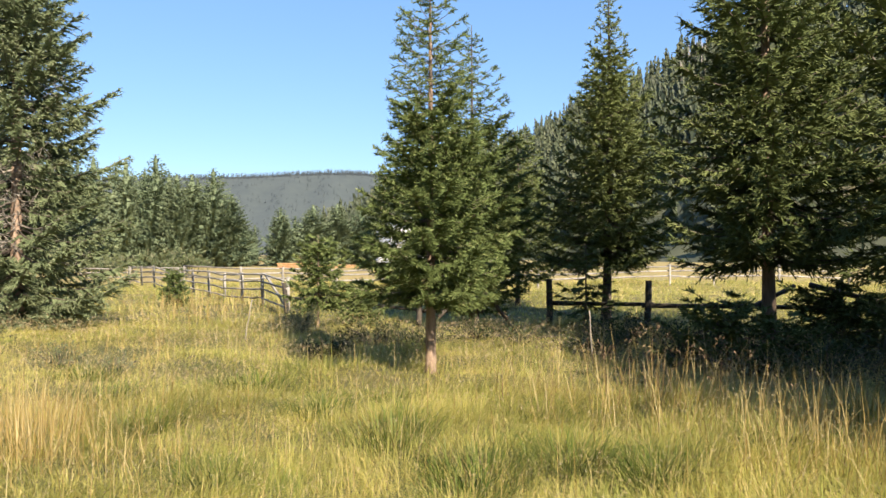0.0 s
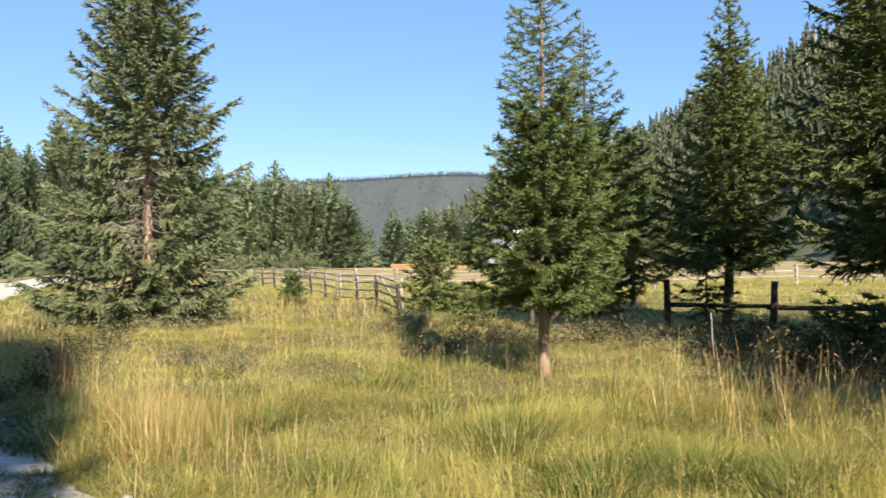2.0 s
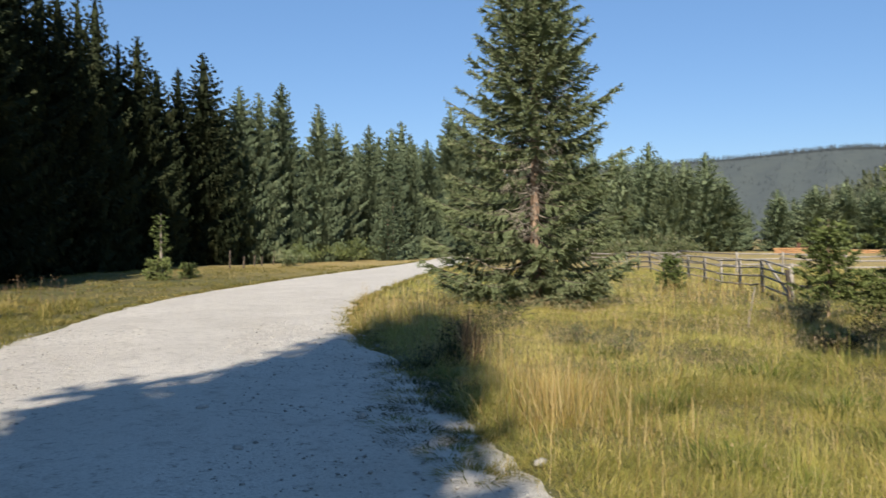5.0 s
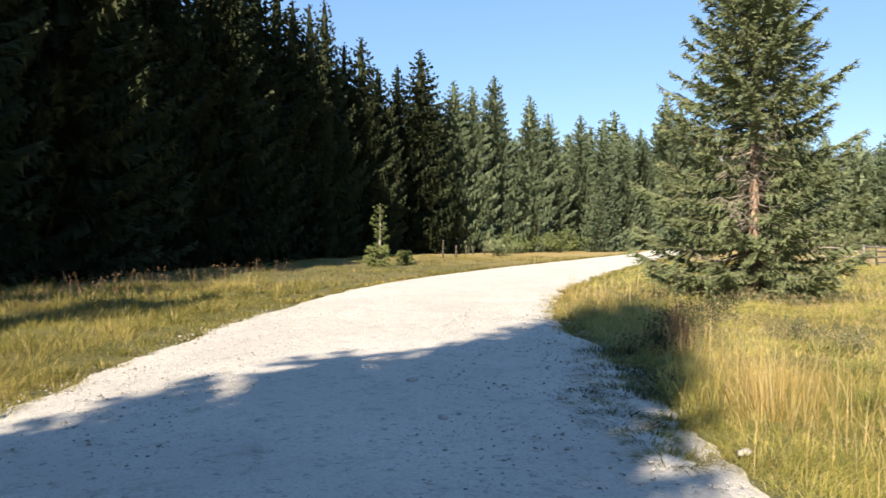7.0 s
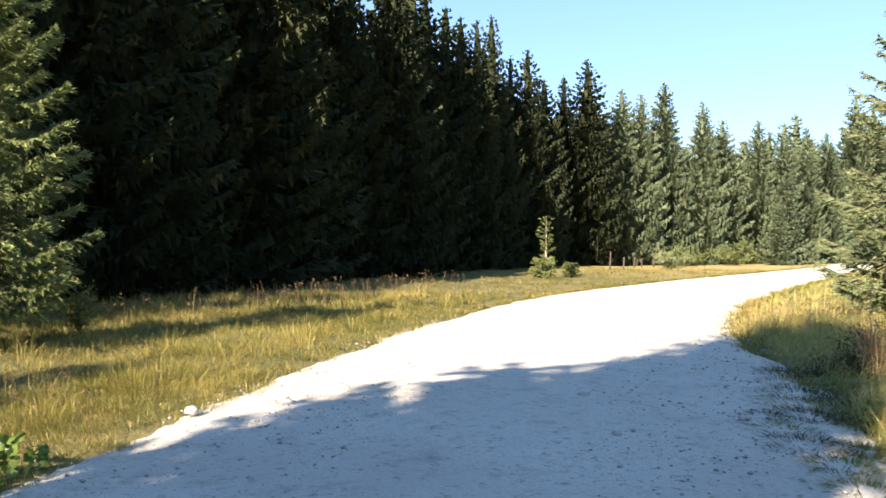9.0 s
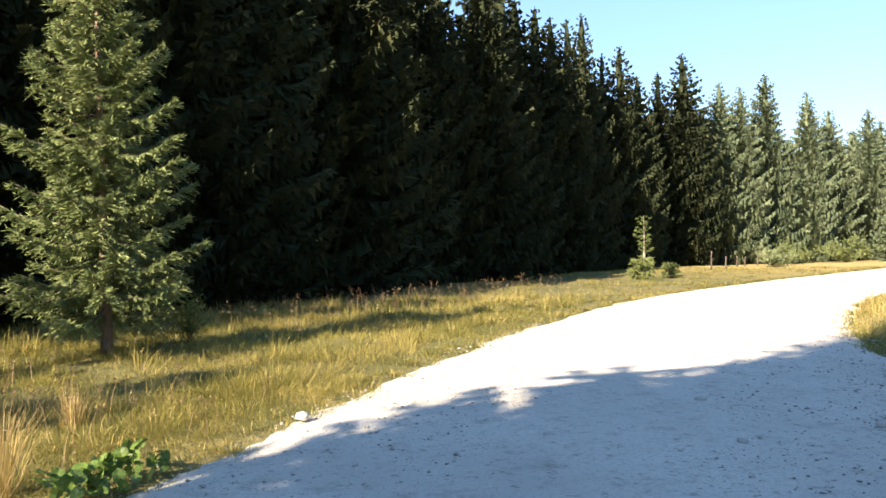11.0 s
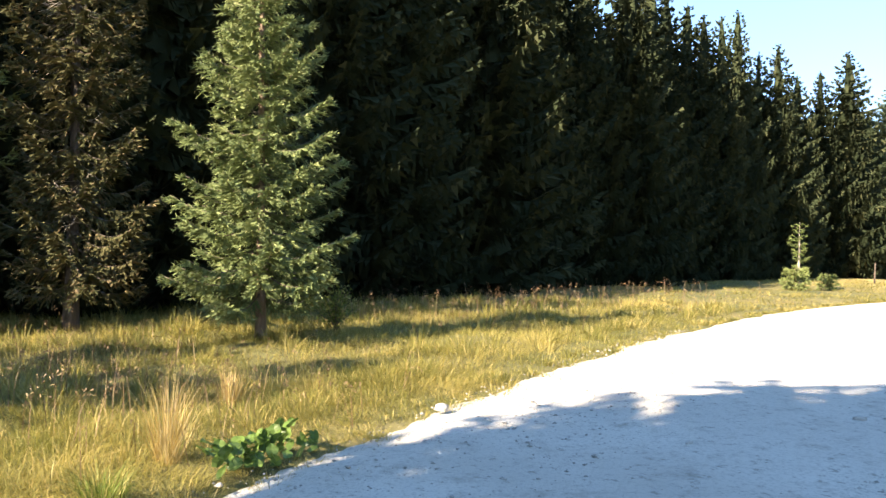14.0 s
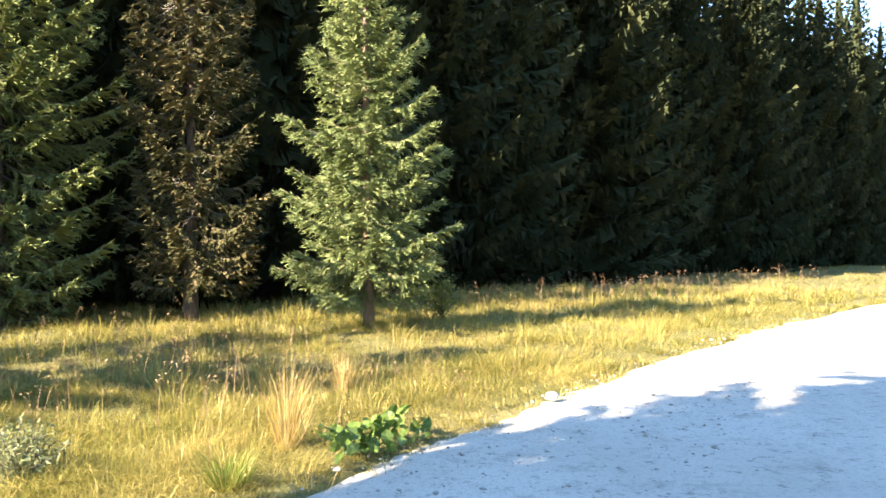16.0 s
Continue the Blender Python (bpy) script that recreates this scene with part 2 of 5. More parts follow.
def tube(points, radii, sides=7, wobble=0.0, rng=None):
    """A closed tapered tube along points: verts, tris."""
    pts = np.asarray(points, float)
    k = len(pts)
    way = np.gradient(pts, axis=0)
    way /= np.linalg.norm(way, axis=1)[:, None] + 1e-9
    ref = np.where(np.abs(way[:, 2:3]) > 0.8, [[1.0, 0, 0]], [[0, 0, 1.0]])
    a = np.cross(way, ref); a /= np.linalg.norm(a, axis=1)[:, None] + 1e-9
    b = np.cross(way, a)
    th = np.arange(sides) * 2 * np.pi / sides
    r = np.asarray(radii, float)[:, None] * np.ones(sides)
    if wobble and rng is not None:
        r = r * (1 + wobble * rng.uniform(-1, 1, r.shape))
    v = pts[:, None] + r[..., None] * (a[:, None] * np.cos(th)[:, None] + b[:, None] * np.sin(th)[:, None])
    v = np.concatenate([v.reshape(-1, 3), pts[:1], pts[-1:]])
    t = []
    for i in range(k - 1):
        for j in range(sides):
            p, q = i * sides + j, i * sides + (j + 1) % sides
            t += [(p, q, q + sides), (p, q + sides, p + sides)]
    for j in range(sides):
        t += [(k * sides, (j + 1) % sides, j), (k * sides + 1, (k - 1) * sides + j, (k - 1) * sides + (j + 1) % sides)]
    return v, np.array(t)


def joined(pieces):
    vs, ts, at = [], [], 0
    for v, t in pieces:
        vs.append(v); ts.append(t + at); at += len(v)
    return np.concatenate(vs), np.concatenate(ts)


def unit(v):
    return v / (np.linalg.norm(v, axis=-1, keepdims=True) + 1e-9)


# ---- spruces ----
def spruce_meshes(seed, high, wide, start=0.6, whorl=0.28, arms=6, twig=0.11, step=0.045, leaf=0.085, droop=0.25,
                  lift=0.5, power=0.85, thick=0.012, open_top=0.0, bare=0.0, dead=0.0, sides=8, uneven=0.2, tip=0.12, spread=0.26, rows=3, hang=0.16, profile=None, fan=False, finger=0.0075, body=1.5, ragged=0.27, fill=0.42, spray=0.6, core=0.0, bald=None):
    """Trunk, boughs, crown (and dead boughs) of a spruce. Boughs stand in whorls; each carries side twigs, and each twig two rows of needle tufts."""
    rng = np.random.default_rng(seed)
    bend = rng.normal(0, 0.006 * high, (2,))

    def stem(z):
        u = np.asarray(z) / high
        return np.stack([bend[0] * np.sin(u * 2.2), bend[1] * np.sin(u * 1.7), np.asarray(z, float)], -1)

    zs = np.linspace(-0.15, high, 14)
    rad = np.clip(thick * high * (1 - zs / high) ** 0.85 + 0.006, 0.006, None)
    rad[:2] *= (1.35, 1.1)
    trunk = tube(stem(zs), rad, sides, 0.06, rng)
    boughs, deads, base, way, length, size = [], [], [], [], [], []
    fans, sprays = [], []
    z, turn = start, rng.uniform(0, 6.28)
    while z < high - 0.12:
        u = (z - start) / (high - start)
        n = arms if u < 0.75 else max(4, arms - 1)
        airy = u > 1 - open_top
        if airy:
            n = max(5, arms - 2)
        if u > 0.93:
            n = 4
        turn += 2.4
        for i in range(n):
            th = turn + (i + rng.uniform(-0.3, 0.3)) * 6.283 / n
            shape = (1 - u) ** power * (0.55 + 0.45 * min(1.0, (u + 0.03) / 0.12))
            lob = 1 + uneven * math.sin(2 * th + seed) * math.cos(5.0 * u + seed * 1.7)
            full_reach = wide * shape if profile is None else float(np.interp(z, [a for a, _ in profile], [b for _, b in profile]))
            reach = max(0.06, full_reach * lob * rng.uniform(1 - ragged, 1 + 0.45 * ragged) + (0.07 if profile is None else 0.0))
            z0 = z + rng.uniform(-0.4, 0.4) * whorl
            out = np.array([math.cos(th), math.sin(th), 0.0])
            rise = -droop * (1 - u) ** 0.8 + lift * u ** 0.8
            curl = (0.35 if u < 0.6 else 0.1) * droop / 0.25
            s = np.linspace(0, 1, 7)
            pts = stem(z0) + out * (reach * s)[:, None]
            pts[:, 2] += reach * (rise * s - 0.10 * np.sin(s * 3.14) + curl * 0.5 * s ** 2.5)
            pts[:, :2] += np.array([-out[1], out[0]]) * (reach * 0.12 * rng.uniform(-1, 1) * s ** 2)[:, None]
            gone = rng.random() < dead * (1.0 if 0.08 < u < 0.5 else 0.15)
            if bald and bald[0] < z0 < bald[1] and abs((th - bald[2] + 3.1416) % 6.2832 - 3.1416) < bald[3]:
                gone = rng.random() < 0.8
            if gone:                                         # a dead bough has broken short
                pts = pts[0] + (pts - pts[0]) * 0.62
            bough = None if fan else tube(pts, 0.004 + 0.010 * reach * (1 - 0.85 * s), 3)
            if fan:
                gone = False
            elif not gone:
                boughs.append(bough)
            else:
                rest = [bough]
                for _ in range(int(6 + reach * 5)):      # bare side twigs
                    k = rng.uniform(0.3, 1.0)
                    p0 = np.array([np.interp(k, s, pts[:, c]) for c in range(3)])
                    side = np.array([-out[1], out[0], 0]) * rng.choice([-1, 1])
                    d = unit(out * rng.uniform(0.2, 0.9) + side * rng.uniform(0.4, 1) + np.array([0, 0, rng.uniform(-0.9, 0.1)]))
                    w = rng.uniform(0.12, 0.4) * min(1, reach)
                    rest.append(tube([p0, p0 + d * w * 0.6, p0 + d * w + np.array([0, 0, -0.05 * w])], [0.006, 0.004, 0.002], 3))
                deads.append(joined(rest))
                continue
            full = max(2, int(reach * (1 - 0.12) / twig))
            if u < bare:
                full = int(full * 0.45)
            if u > 1 - open_top:
                full = max(2, int(full * 0.75))
            k = np.repeat(np.linspace(0.16 if u < 0.8 else 0.05, 0.99, full), 2)
            k = np.clip(k + rng.normal(0, 0.02, len(k)), 0.05, 1)
            p0 = np.stack([np.interp(k, s, pts[:, c]) for c in range(3)], -1)
            tang = unit(np.gradient(pts, axis=0))
            tg = unit(np.stack([np.interp(k, s, tang[:, c]) for c in range(3)], -1))
            sd = np.tile([1.0, -1.0], full)[:, None] * np.array([-out[1], out[0], 0.0])
            d = unit(tg * rng.uniform(0.45, 1.0, (len(k), 1)) + sd * rng.uniform(0.55, 1.0, (len(k), 1)) + [0, 0, 1] * rng.normal(-0.16, 0.2, (len(k), 1)))
            w = (0.10 + spread * reach * (1 - k) ** 0.7 * (k + 0.25)) * rng.uniform(0.6, 1.2, len(k)) + tip * 0.4
            if u > 1 - open_top:
                w = w * 0.85
            small = 0.42 + 0.58 * min(1.0, reach / (0.4 * wide))
            if fan:
                w = w * 1.1 + 0.06 * reach
                half = tg * min(twig * 0.62, fill * reach)
                low = np.array([0, 0, -1.0]) * (w * hang)[:, None]
                fans.append(np.stack([p0 - half, p0 + half, p0 + d * w[:, None] + 0.5 * low], 1))
                fans.append(np.stack([p0 - half * 0.8 + d * 0.2 * w[:, None], p0 + half * 0.8 + d * 0.3 * w[:, None], p0 + d * (0.55 * w)[:, None] + low * rng.uniform(0.7, 1.5, (len(w), 1))], 1))
                fans.append(np.stack([pts[4] - out * 0.02 + sd[0] * 0.3 * twig, pts[4] - sd[0] * 0.3 * twig, pts[6] + (pts[6] - pts[5]) * 0.6], 0)[None])
                continue
            if spray and not airy:                           # the flat needled spray along the bough
                half = tg * (twig * 0.62)
                far = p0 + d * (spray * w)[:, None] - [0, 0, 1] * (hang * spray * 0.6 * w)[:, None]
                sprays.append(np.stack([p0 - half, far - half * 0.45, far + half * 0.3, p0 + half], 1))
            base.append(p0); way.append(d); length.append(w * small ** 0.5); size.append(np.full(len(w), small))
            base.append(pts[5:6]); way.append(unit(pts[6:7] - pts[5:6])); length.append(np.array([reach / 6 + tip * small])); size.append(np.array([small]))
        z += whorl * (1.0 - (0.5 if fan else 0.25) * u) * rng.uniform(0.8, 1.2) * (1.15 if airy else 1.0)
    if fan:
        t0 = stem(high - 0.5)
        fans.append(np.array([[t0 + [0.06, 0, 0], t0 - [0.06, 0, 0], t0 + [0, 0, 0.6]], [t0 + [0, 0.06, 0], t0 - [0, 0.06, 0], t0 + [0, 0, 0.6]]]))
        if core:                                             # the close inner needles round the stem, in ragged skirts
            for z in np.arange(start + 0.4, high * 0.93, high / 16):
                u = (z - start) / (high - start)
                th = np.sort(rng.uniform(0, 6.283, 14))
                rim = core * wide * (1 - u) ** power * rng.uniform(0.6, 1.25, 14)
                ring = stem(np.full(14, z)) + np.stack([np.cos(th) * rim, np.sin(th) * rim, -rng.uniform(0, 0.4, 14) * rim], -1)
                top = np.tile(stem(min(z + high / 8, high)), (14, 1))
                fans.append(np.stack([ring, np.roll(ring, -1, 0), top], 1))
        return trunk, boughs, deads, np.concatenate(fans)
    base.append(stem([high - 0.35])); way.append(np.array([[0, 0, 1.0]])); length.append(np.array([0.42])); size.append(np.array([0.35]))
    size = np.concatenate(size)
    base, way, length = np.concatenate(base), np.concatenate(way), np.concatenate(length)
    # tufts along each twig
    counts = np.maximum(2, (length / step).astype(int))
    idx = np.repeat(np.arange(len(base)), counts)
    first = np.repeat(np.cumsum(counts) - counts, counts)
    f = (np.arange(len(idx)) - first + 0.5) / counts[idx]
    d = way[idx]
    p = base[idx] + d * (length[idx] * f)[:, None]
    p[:, 2] -= hang * length[idx] * f ** 1.6
    side = unit(np.cross(d, [0, 0, 1.0]) + 1e-6)
    upw = np.cross(side, d)
    fingers = []
    for third in range(rows):
        ang = third * 6.283 / rows + rng.normal(0.0, 0.35, len(idx))
        lat = side * np.cos(ang)[:, None] + upw * np.sin(ang)[:, None]
        to = unit(d * rng.uniform(1.0, 1.9, (len(idx), 1)) + lat + [0, 0, 1] * rng.normal(0.1 - hang * 0.9, 0.12, (len(idx), 1)))
        ln = (leaf * size[idx] * rng.uniform(0.7, 1.3, len(idx)) * (1.05 - 0.3 * f))[:, None]
        flat = unit(np.cross(to, rng.normal(0, 1, (len(idx), 3))))
        mid = p + to * ln * 0.4
        wd = finger * rng.uniform(0.8, 1.25, (len(idx), 1))
        fingers.append(np.stack([p, mid - flat * wd, p + to * ln, mid + flat * wd], 1))
    n = len(base)
    side = unit(np.cross(way, [0, 0, 1.0]) + 1e-6)
    turned = rng.uniform(0, 3.14, n)[:, None]
    ln = (length * 1.02)[:, None]
    mid = base + way * ln * 0.5 - [0, 0, 1] * (hang * 0.3 * ln)
    end = base + way * ln - [0, 0, 1] * (hang * ln)
    for quarter in (0.0, 1.57):                              # the needled twig itself: two crossed slim kites
        flat = side * np.cos(turned + quarter) + np.cross(side, way) * np.sin(turned + quarter)
        wd = finger * body * (0.6 + 0.4 * size)[:, None]
        fingers.append(np.stack([base, mid - flat * wd, end, mid + flat * wd], 1))
    crown = np.concatenate(fingers + sprays)
    return trunk, boughs, deads, crown


def crown_mesh(crown):
    """Single triangles, or kite-shaped shoots of four corners."""
    if crown.shape[1] == 3:
        return loose_tris("crown", crown)
    k = np.arange(len(crown))[:, None, None] * 4
    return tri_mesh("crown", crown.reshape(-1, 3), k + np.array([[0, 1, 2], [0, 2, 3]])[None])


def spruce(name, label, at, high, wide, seed, needles=None, bark=None, lean=(0, 0), turn=0.0, group="", **more):
    trunk, boughs, deads, crown = spruce_meshes(seed, high, wide, **more)
    tree = tagged(new(name), label, "spruce tree" if high > 2.2 else "sapling", group)
    tree.matrix_world = pose(at[0], at[1], ground_z(at[0], at[1]), lean[0], lean[1], turn)
    part("trunk", tri_mesh("trunk", *trunk), bark or BARK, tree, smooth=True)
    if boughs:
        tagged(part("branchwork", tri_mesh("branchwork", *joined(boughs)), BARK_DARK, tree), kind="stuff")
    part("crown", crown_mesh(crown), needles or NEEDLES, tree)
    for v, t in deads:
        part("dead_bough", tri_mesh("dead_bough", v, t), BARK_PALE, tree, "bare grey dead bough")
    return tree


# ---- the lie of the land ----
ROAD_LEFT = [(14, -19.5), (5.5, -11.2), (1, -7), (-2.2, -3.9), (-5.0, -1.0), (-6.5, 0.4), (-7.66, 1.4), (-8.8, 2.3), (-12.1, 5.2), (-16.6, 10), (-20.6, 14.9), (-26.2, 25), (-32.2, 39), (-38.5, 53), (-46, 68), (-58, 86)]
ROAD_RIGHT = [(18, -14.2), (9.5, -6.0), (5, -2.2), (2, 0.6), (-0.6, 2.75), (-2.85, 4.75), (-3.75, 5.75), (-4.5, 6.5), (-5.6, 7.85), (-8.8, 10.2), (-12.2, 13.8), (-16.0, 19.4), (-20.0, 26.6), (-26.5, 38.5), (-33.0, 52), (-41, 66.5), (-53, 84)]


def resampled(line, n):
    p = np.array(line, float)
    q = p.copy()
    for _ in range(3):                                   # corner cutting
        a, b = 0.75 * q[:-1] + 0.25 * q[1:], 0.25 * q[:-1] + 0.75 * q[1:]
        q = np.concatenate([q[:1], np.stack([a, b], 1).reshape(-1, 2), q[-1:]])
    s = np.r_[0, np.cumsum(np.linalg.norm(np.diff(q, axis=0), axis=1))]
    k = np.linspace(0, s[-1], n)
    return np.stack([np.interp(k, s, q[:, 0]), np.interp(k, s, q[:, 1])], -1)


EDGE_L, EDGE_R = resampled(ROAD_LEFT, 260), resampled(ROAD_RIGHT, 260)
MIDDLE = 0.5 * (EDGE_L + EDGE_R)
HALF = 0.5 * np.linalg.norm(EDGE_L - EDGE_R, axis=1)


def off_road(xy):
    """Metres from the road's edge, negative on the road."""
    xy = np.asarray(xy, float).reshape(-1, 2)
    out = np.empty(len(xy))
    for i in range(0, len(xy), 4000):
        d = np.linalg.norm(xy[i:i + 4000, None] - MIDDLE[None], axis=2) - HALF
        out[i:i + 4000] = d.min(1)
    return out


def wave(x, y):
    return (0.5 * np.sin(0.31 * x + 1.1) * np.sin(0.27 * y + 0.4) + 0.3 * np.sin(0.83 * x - 0.45 * y) + 0.2 * np.sin(1.7 * y + 0.9 * x + 2.0))


def ground_heights(x, y):
    x, y = np.asarray(x, float), np.asarray(y, float)
    d = off_road(np.stack([x.ravel(), y.ravel()], -1)).reshape(x.shape)
    k = np.clip((d - 0.2) / 2.5, 0, 1)
    r = np.hypot(x, y)
    calm = np.clip((120 - r) / 60, 0, 1)
    z = (0.10 * wave(x, y) + 0.075 * np.sin(1.9 * x + 0.7 * y) * np.sin(1.4 * y - 0.6 * x + 1.0)) * k * calm - 0.02
    z = z + 0.07 * np.sin(2.3 * x - 1.1 * y) * np.sin(1.7 * y + 0.8 * x) * np.clip((d - 1.0) / 2.0, 0, 1) * np.clip((40 - r) / 20, 0, 1) * (x < -5)
    return np.where(d < 0.12, -0.05, z)


def ground_z(x, y):
    return float(ground_heights(np.array([x]), np.array([y]))[0])


def build_ground():
    rings = np.r_[0, np.geomspace(1.5, 60, 110), np.geomspace(66, 4500, 26)]
    seg = 220
    th = np.arange(seg) * 2 * np.pi / seg
    x, y = rings[:, None] * np.cos(th), rings[:, None] * np.sin(th)
    z = ground_heights(x, y)
    v = np.stack([x, y, z], -1).reshape(-1, 3)
    i, j = np.meshgrid(np.arange(len(rings) - 1), np.arange(seg), indexing="ij")
    a, b = i * seg + j, i * seg + (j + 1) % seg
    t = np.concatenate([np.stack([a, a + seg, b + seg], -1).reshape(-1, 3), np.stack([a, b + seg, b], -1).reshape(-1, 3)])
    tagged(part("ground", tri_mesh("ground", v, t), SOIL, smooth=True), "grassy meadow soil with straw-coloured hayfield", "ground", kind="structure")


def build_road():
    rng = np.random.default_rng(3)
    m = 400
    l, r = resampled(ROAD_LEFT, m), resampled(ROAD_RIGHT, m)
    across = np.linspace(-0.02, 1.02, 15)
    v = []
    for k, s in enumerate(across):
        edge = 0.10 * np.convolve(rng.normal(0, 1, m), np.hanning(9) / 2, "same") if k in (0, 14) else 0
        p = l + (r - l) * s
        n = unit(r - l)
        p = p + n * np.reshape(edge, (-1, 1))
        z = 0.045 * math.sin(3.14 * np.clip(s, 0, 1)) + 0.008 * np.sin(p[:, 0] * 2.1) * np.sin(p[:, 1] * 1.7) - (0.06 if k in (0, 14) else 0)
        z = z - 0.02 * (np.exp(-((s - 0.3) / 0.07) ** 2) + np.exp(-((s - 0.68) / 0.07) ** 2))
        v.append(np.stack([p[:, 0], p[:, 1], z + 0 * p[:, 0]], -1))
    v = np.stack(v)                                       # across, along
    a, m2 = v.shape[0], v.shape[1]
    i, j = np.meshgrid(np.arange(a - 1), np.arange(m2 - 1), indexing="ij")
    q = i * m2 + j
    t = np.concatenate([np.stack([q, q + 1, q + m2 + 1], -1).reshape(-1, 3), np.stack([q, q + m2 + 1, q + m2], -1).reshape(-1, 3)])
    t = t[:, ::-1]
    tagged(part("road", tri_mesh("road", v.reshape(-1, 3), t), GRAVEL, smooth=True), "pale dusty gravel road curving through the meadow", "road", kind="structure")


build_ground()
build_road()


# ---- hills ----
def hill_profile(az):
    """Distance of the crest and its height, by compass angle (degrees left of +y), of the near wooded hill."""
    far = 1.7 * np.interp(az, [-75, -32, -24, -18, -13, -5, 4, 10], [170, 215, 245, 285, 330, 400, 480, 520])
    up_ = np.interp(az, [-75, -32, -24, -18.8, -16, -13.6, -8, -5, 1, 5, 8, 10], [15.5, 16, 14.6, 13.2, 11.9, 11.0, 8.6, 7.3, 5.0, 3.4, 1.6, 0.3])
    return far, far * np.tan(np.radians(up_))


def hill_point(az, s):
    far, high = hill_profile(az)
    r = far * (0.30 + 0.70 * s)
    z = high * np.clip(s, 0, 1.0) ** 1.15 - 0.3 + 2.0 * np.sin(az * 0.9 + 4 * s) * np.clip(s, 0, 1)
    return np.stack([-np.sin(np.radians(az)) * r, np.cos(np.radians(az)) * r, z], -1)


def build_hill():
    az = np.linspace(-75, 10, 110)
    s = np.linspace(-0.05, 1.6, 26)
    A, S = np.meshgrid(az, s, indexing="ij")
    v = hill_point(A, S)
    n = len(s)
    i, j = np.meshgrid(np.arange(len(az) - 1), np.arange(n - 1), indexing="ij")
    q = i * n + j
    t = np.concatenate([np.stack([q, q + 1, q + n + 1], -1).reshape(-1, 3), np.stack([q, q + n + 1, q + n], -1).reshape(-1, 3)])
    tagged(part("hill", tri_mesh("hill", v.reshape(-1, 3), t), HILL_SOIL, smooth=True), "steep hillside under dense spruce woods", "hill", kind="structure")


build_hill()


def simple_spruce(rng, tiers=9, arms=8):
    """A far conifer of about 150 jagged triangles, one unit high."""
    out = []
    for k in range(tiers):
        u = k / tiers
        z = 0.06 + 0.94 * u
        w = 0.17 * (1 - u) ** 0.8 + 0.012
        for i in range(arms):
            th = rng.uniform(0, 6.28)
            c, s = math.cos(th), math.sin(th)
            tip = np.array([c * w, s * w, z - 0.045 * (1 - u)]) * rng.uniform(0.8, 1.15)
            h = np.array([-s, c, 0]) * w * 0.5
            top = np.array([0, 0, min(1.0, z + 0.11)])
            mid = np.array([c, s, 0]) * w * 0.4 + np.array([0, 0, z + 0.03])
            out += [[top, mid - h, tip], [top, tip, mid + h]]
    out.append([np.array([0.008, 0, 0.9]), np.array([-0.008, 0, 0.9]), np.array([0, 0, 1.04])])
    return np.array(out)


def build_hill_woods():
    rng = np.random.default_rng(11)
    kinds = [simple_spruce(rng, 8, 6) for _ in range(6)]
    n = 1900
    az = rng.uniform(-33, 8.5, n)
    s = rng.uniform(0.02, 1.06, n) ** 0.8
    p = hill_point(az, s)
    keep = (p[:, 2] > -0.5) & ~((az < -12) & (az > -34) & (s < 0.30) & (rng.random(n) < 0.7))
    out = []
    for q in p[keep]:
        hgt = rng.uniform(12, 24)
        th = rng.uniform(0, 6.28)
        rot = np.array([[math.cos(th), -math.sin(th), 0], [math.sin(th), math.cos(th), 0], [0, 0, 1]])
        out.append((kinds[rng.integers(6)] * [hgt * 1.0, hgt * 1.0, hgt]) @ rot.T + q - [0, 0, 0.5])
    tagged(part("hillside_woods", loose_tris("hillside_woods", np.concatenate(out)), HILL_WOODS), "dense spruce woods on the steep hillside", "woods", kind="stuff")


build_hill_woods()


def hill_trunks():
    """Bare pale stems standing in a gap of the hillside woods."""
    rng = np.random.default_rng(12)
    p = hill_point(rng.uniform(-18.2, -16.3, 30), rng.uniform(0.66, 0.88, 30))
    stems = []
    for q in p:
        h = rng.uniform(14, 22)
        stems.append(tube([q - [0, 0, 1], q + [0.2, 0, h * 0.5], q + [rng.normal(0, 0.3), 0, h]], [0.32, 0.26, 0.1], 4))
    tagged(part("hillside_trunks", tri_mesh("hillside_trunks", *joined(stems)), BARK_PALE), "bare pale dead trunks in the hillside woods", "trunks", kind="stuff")


hill_trunks()


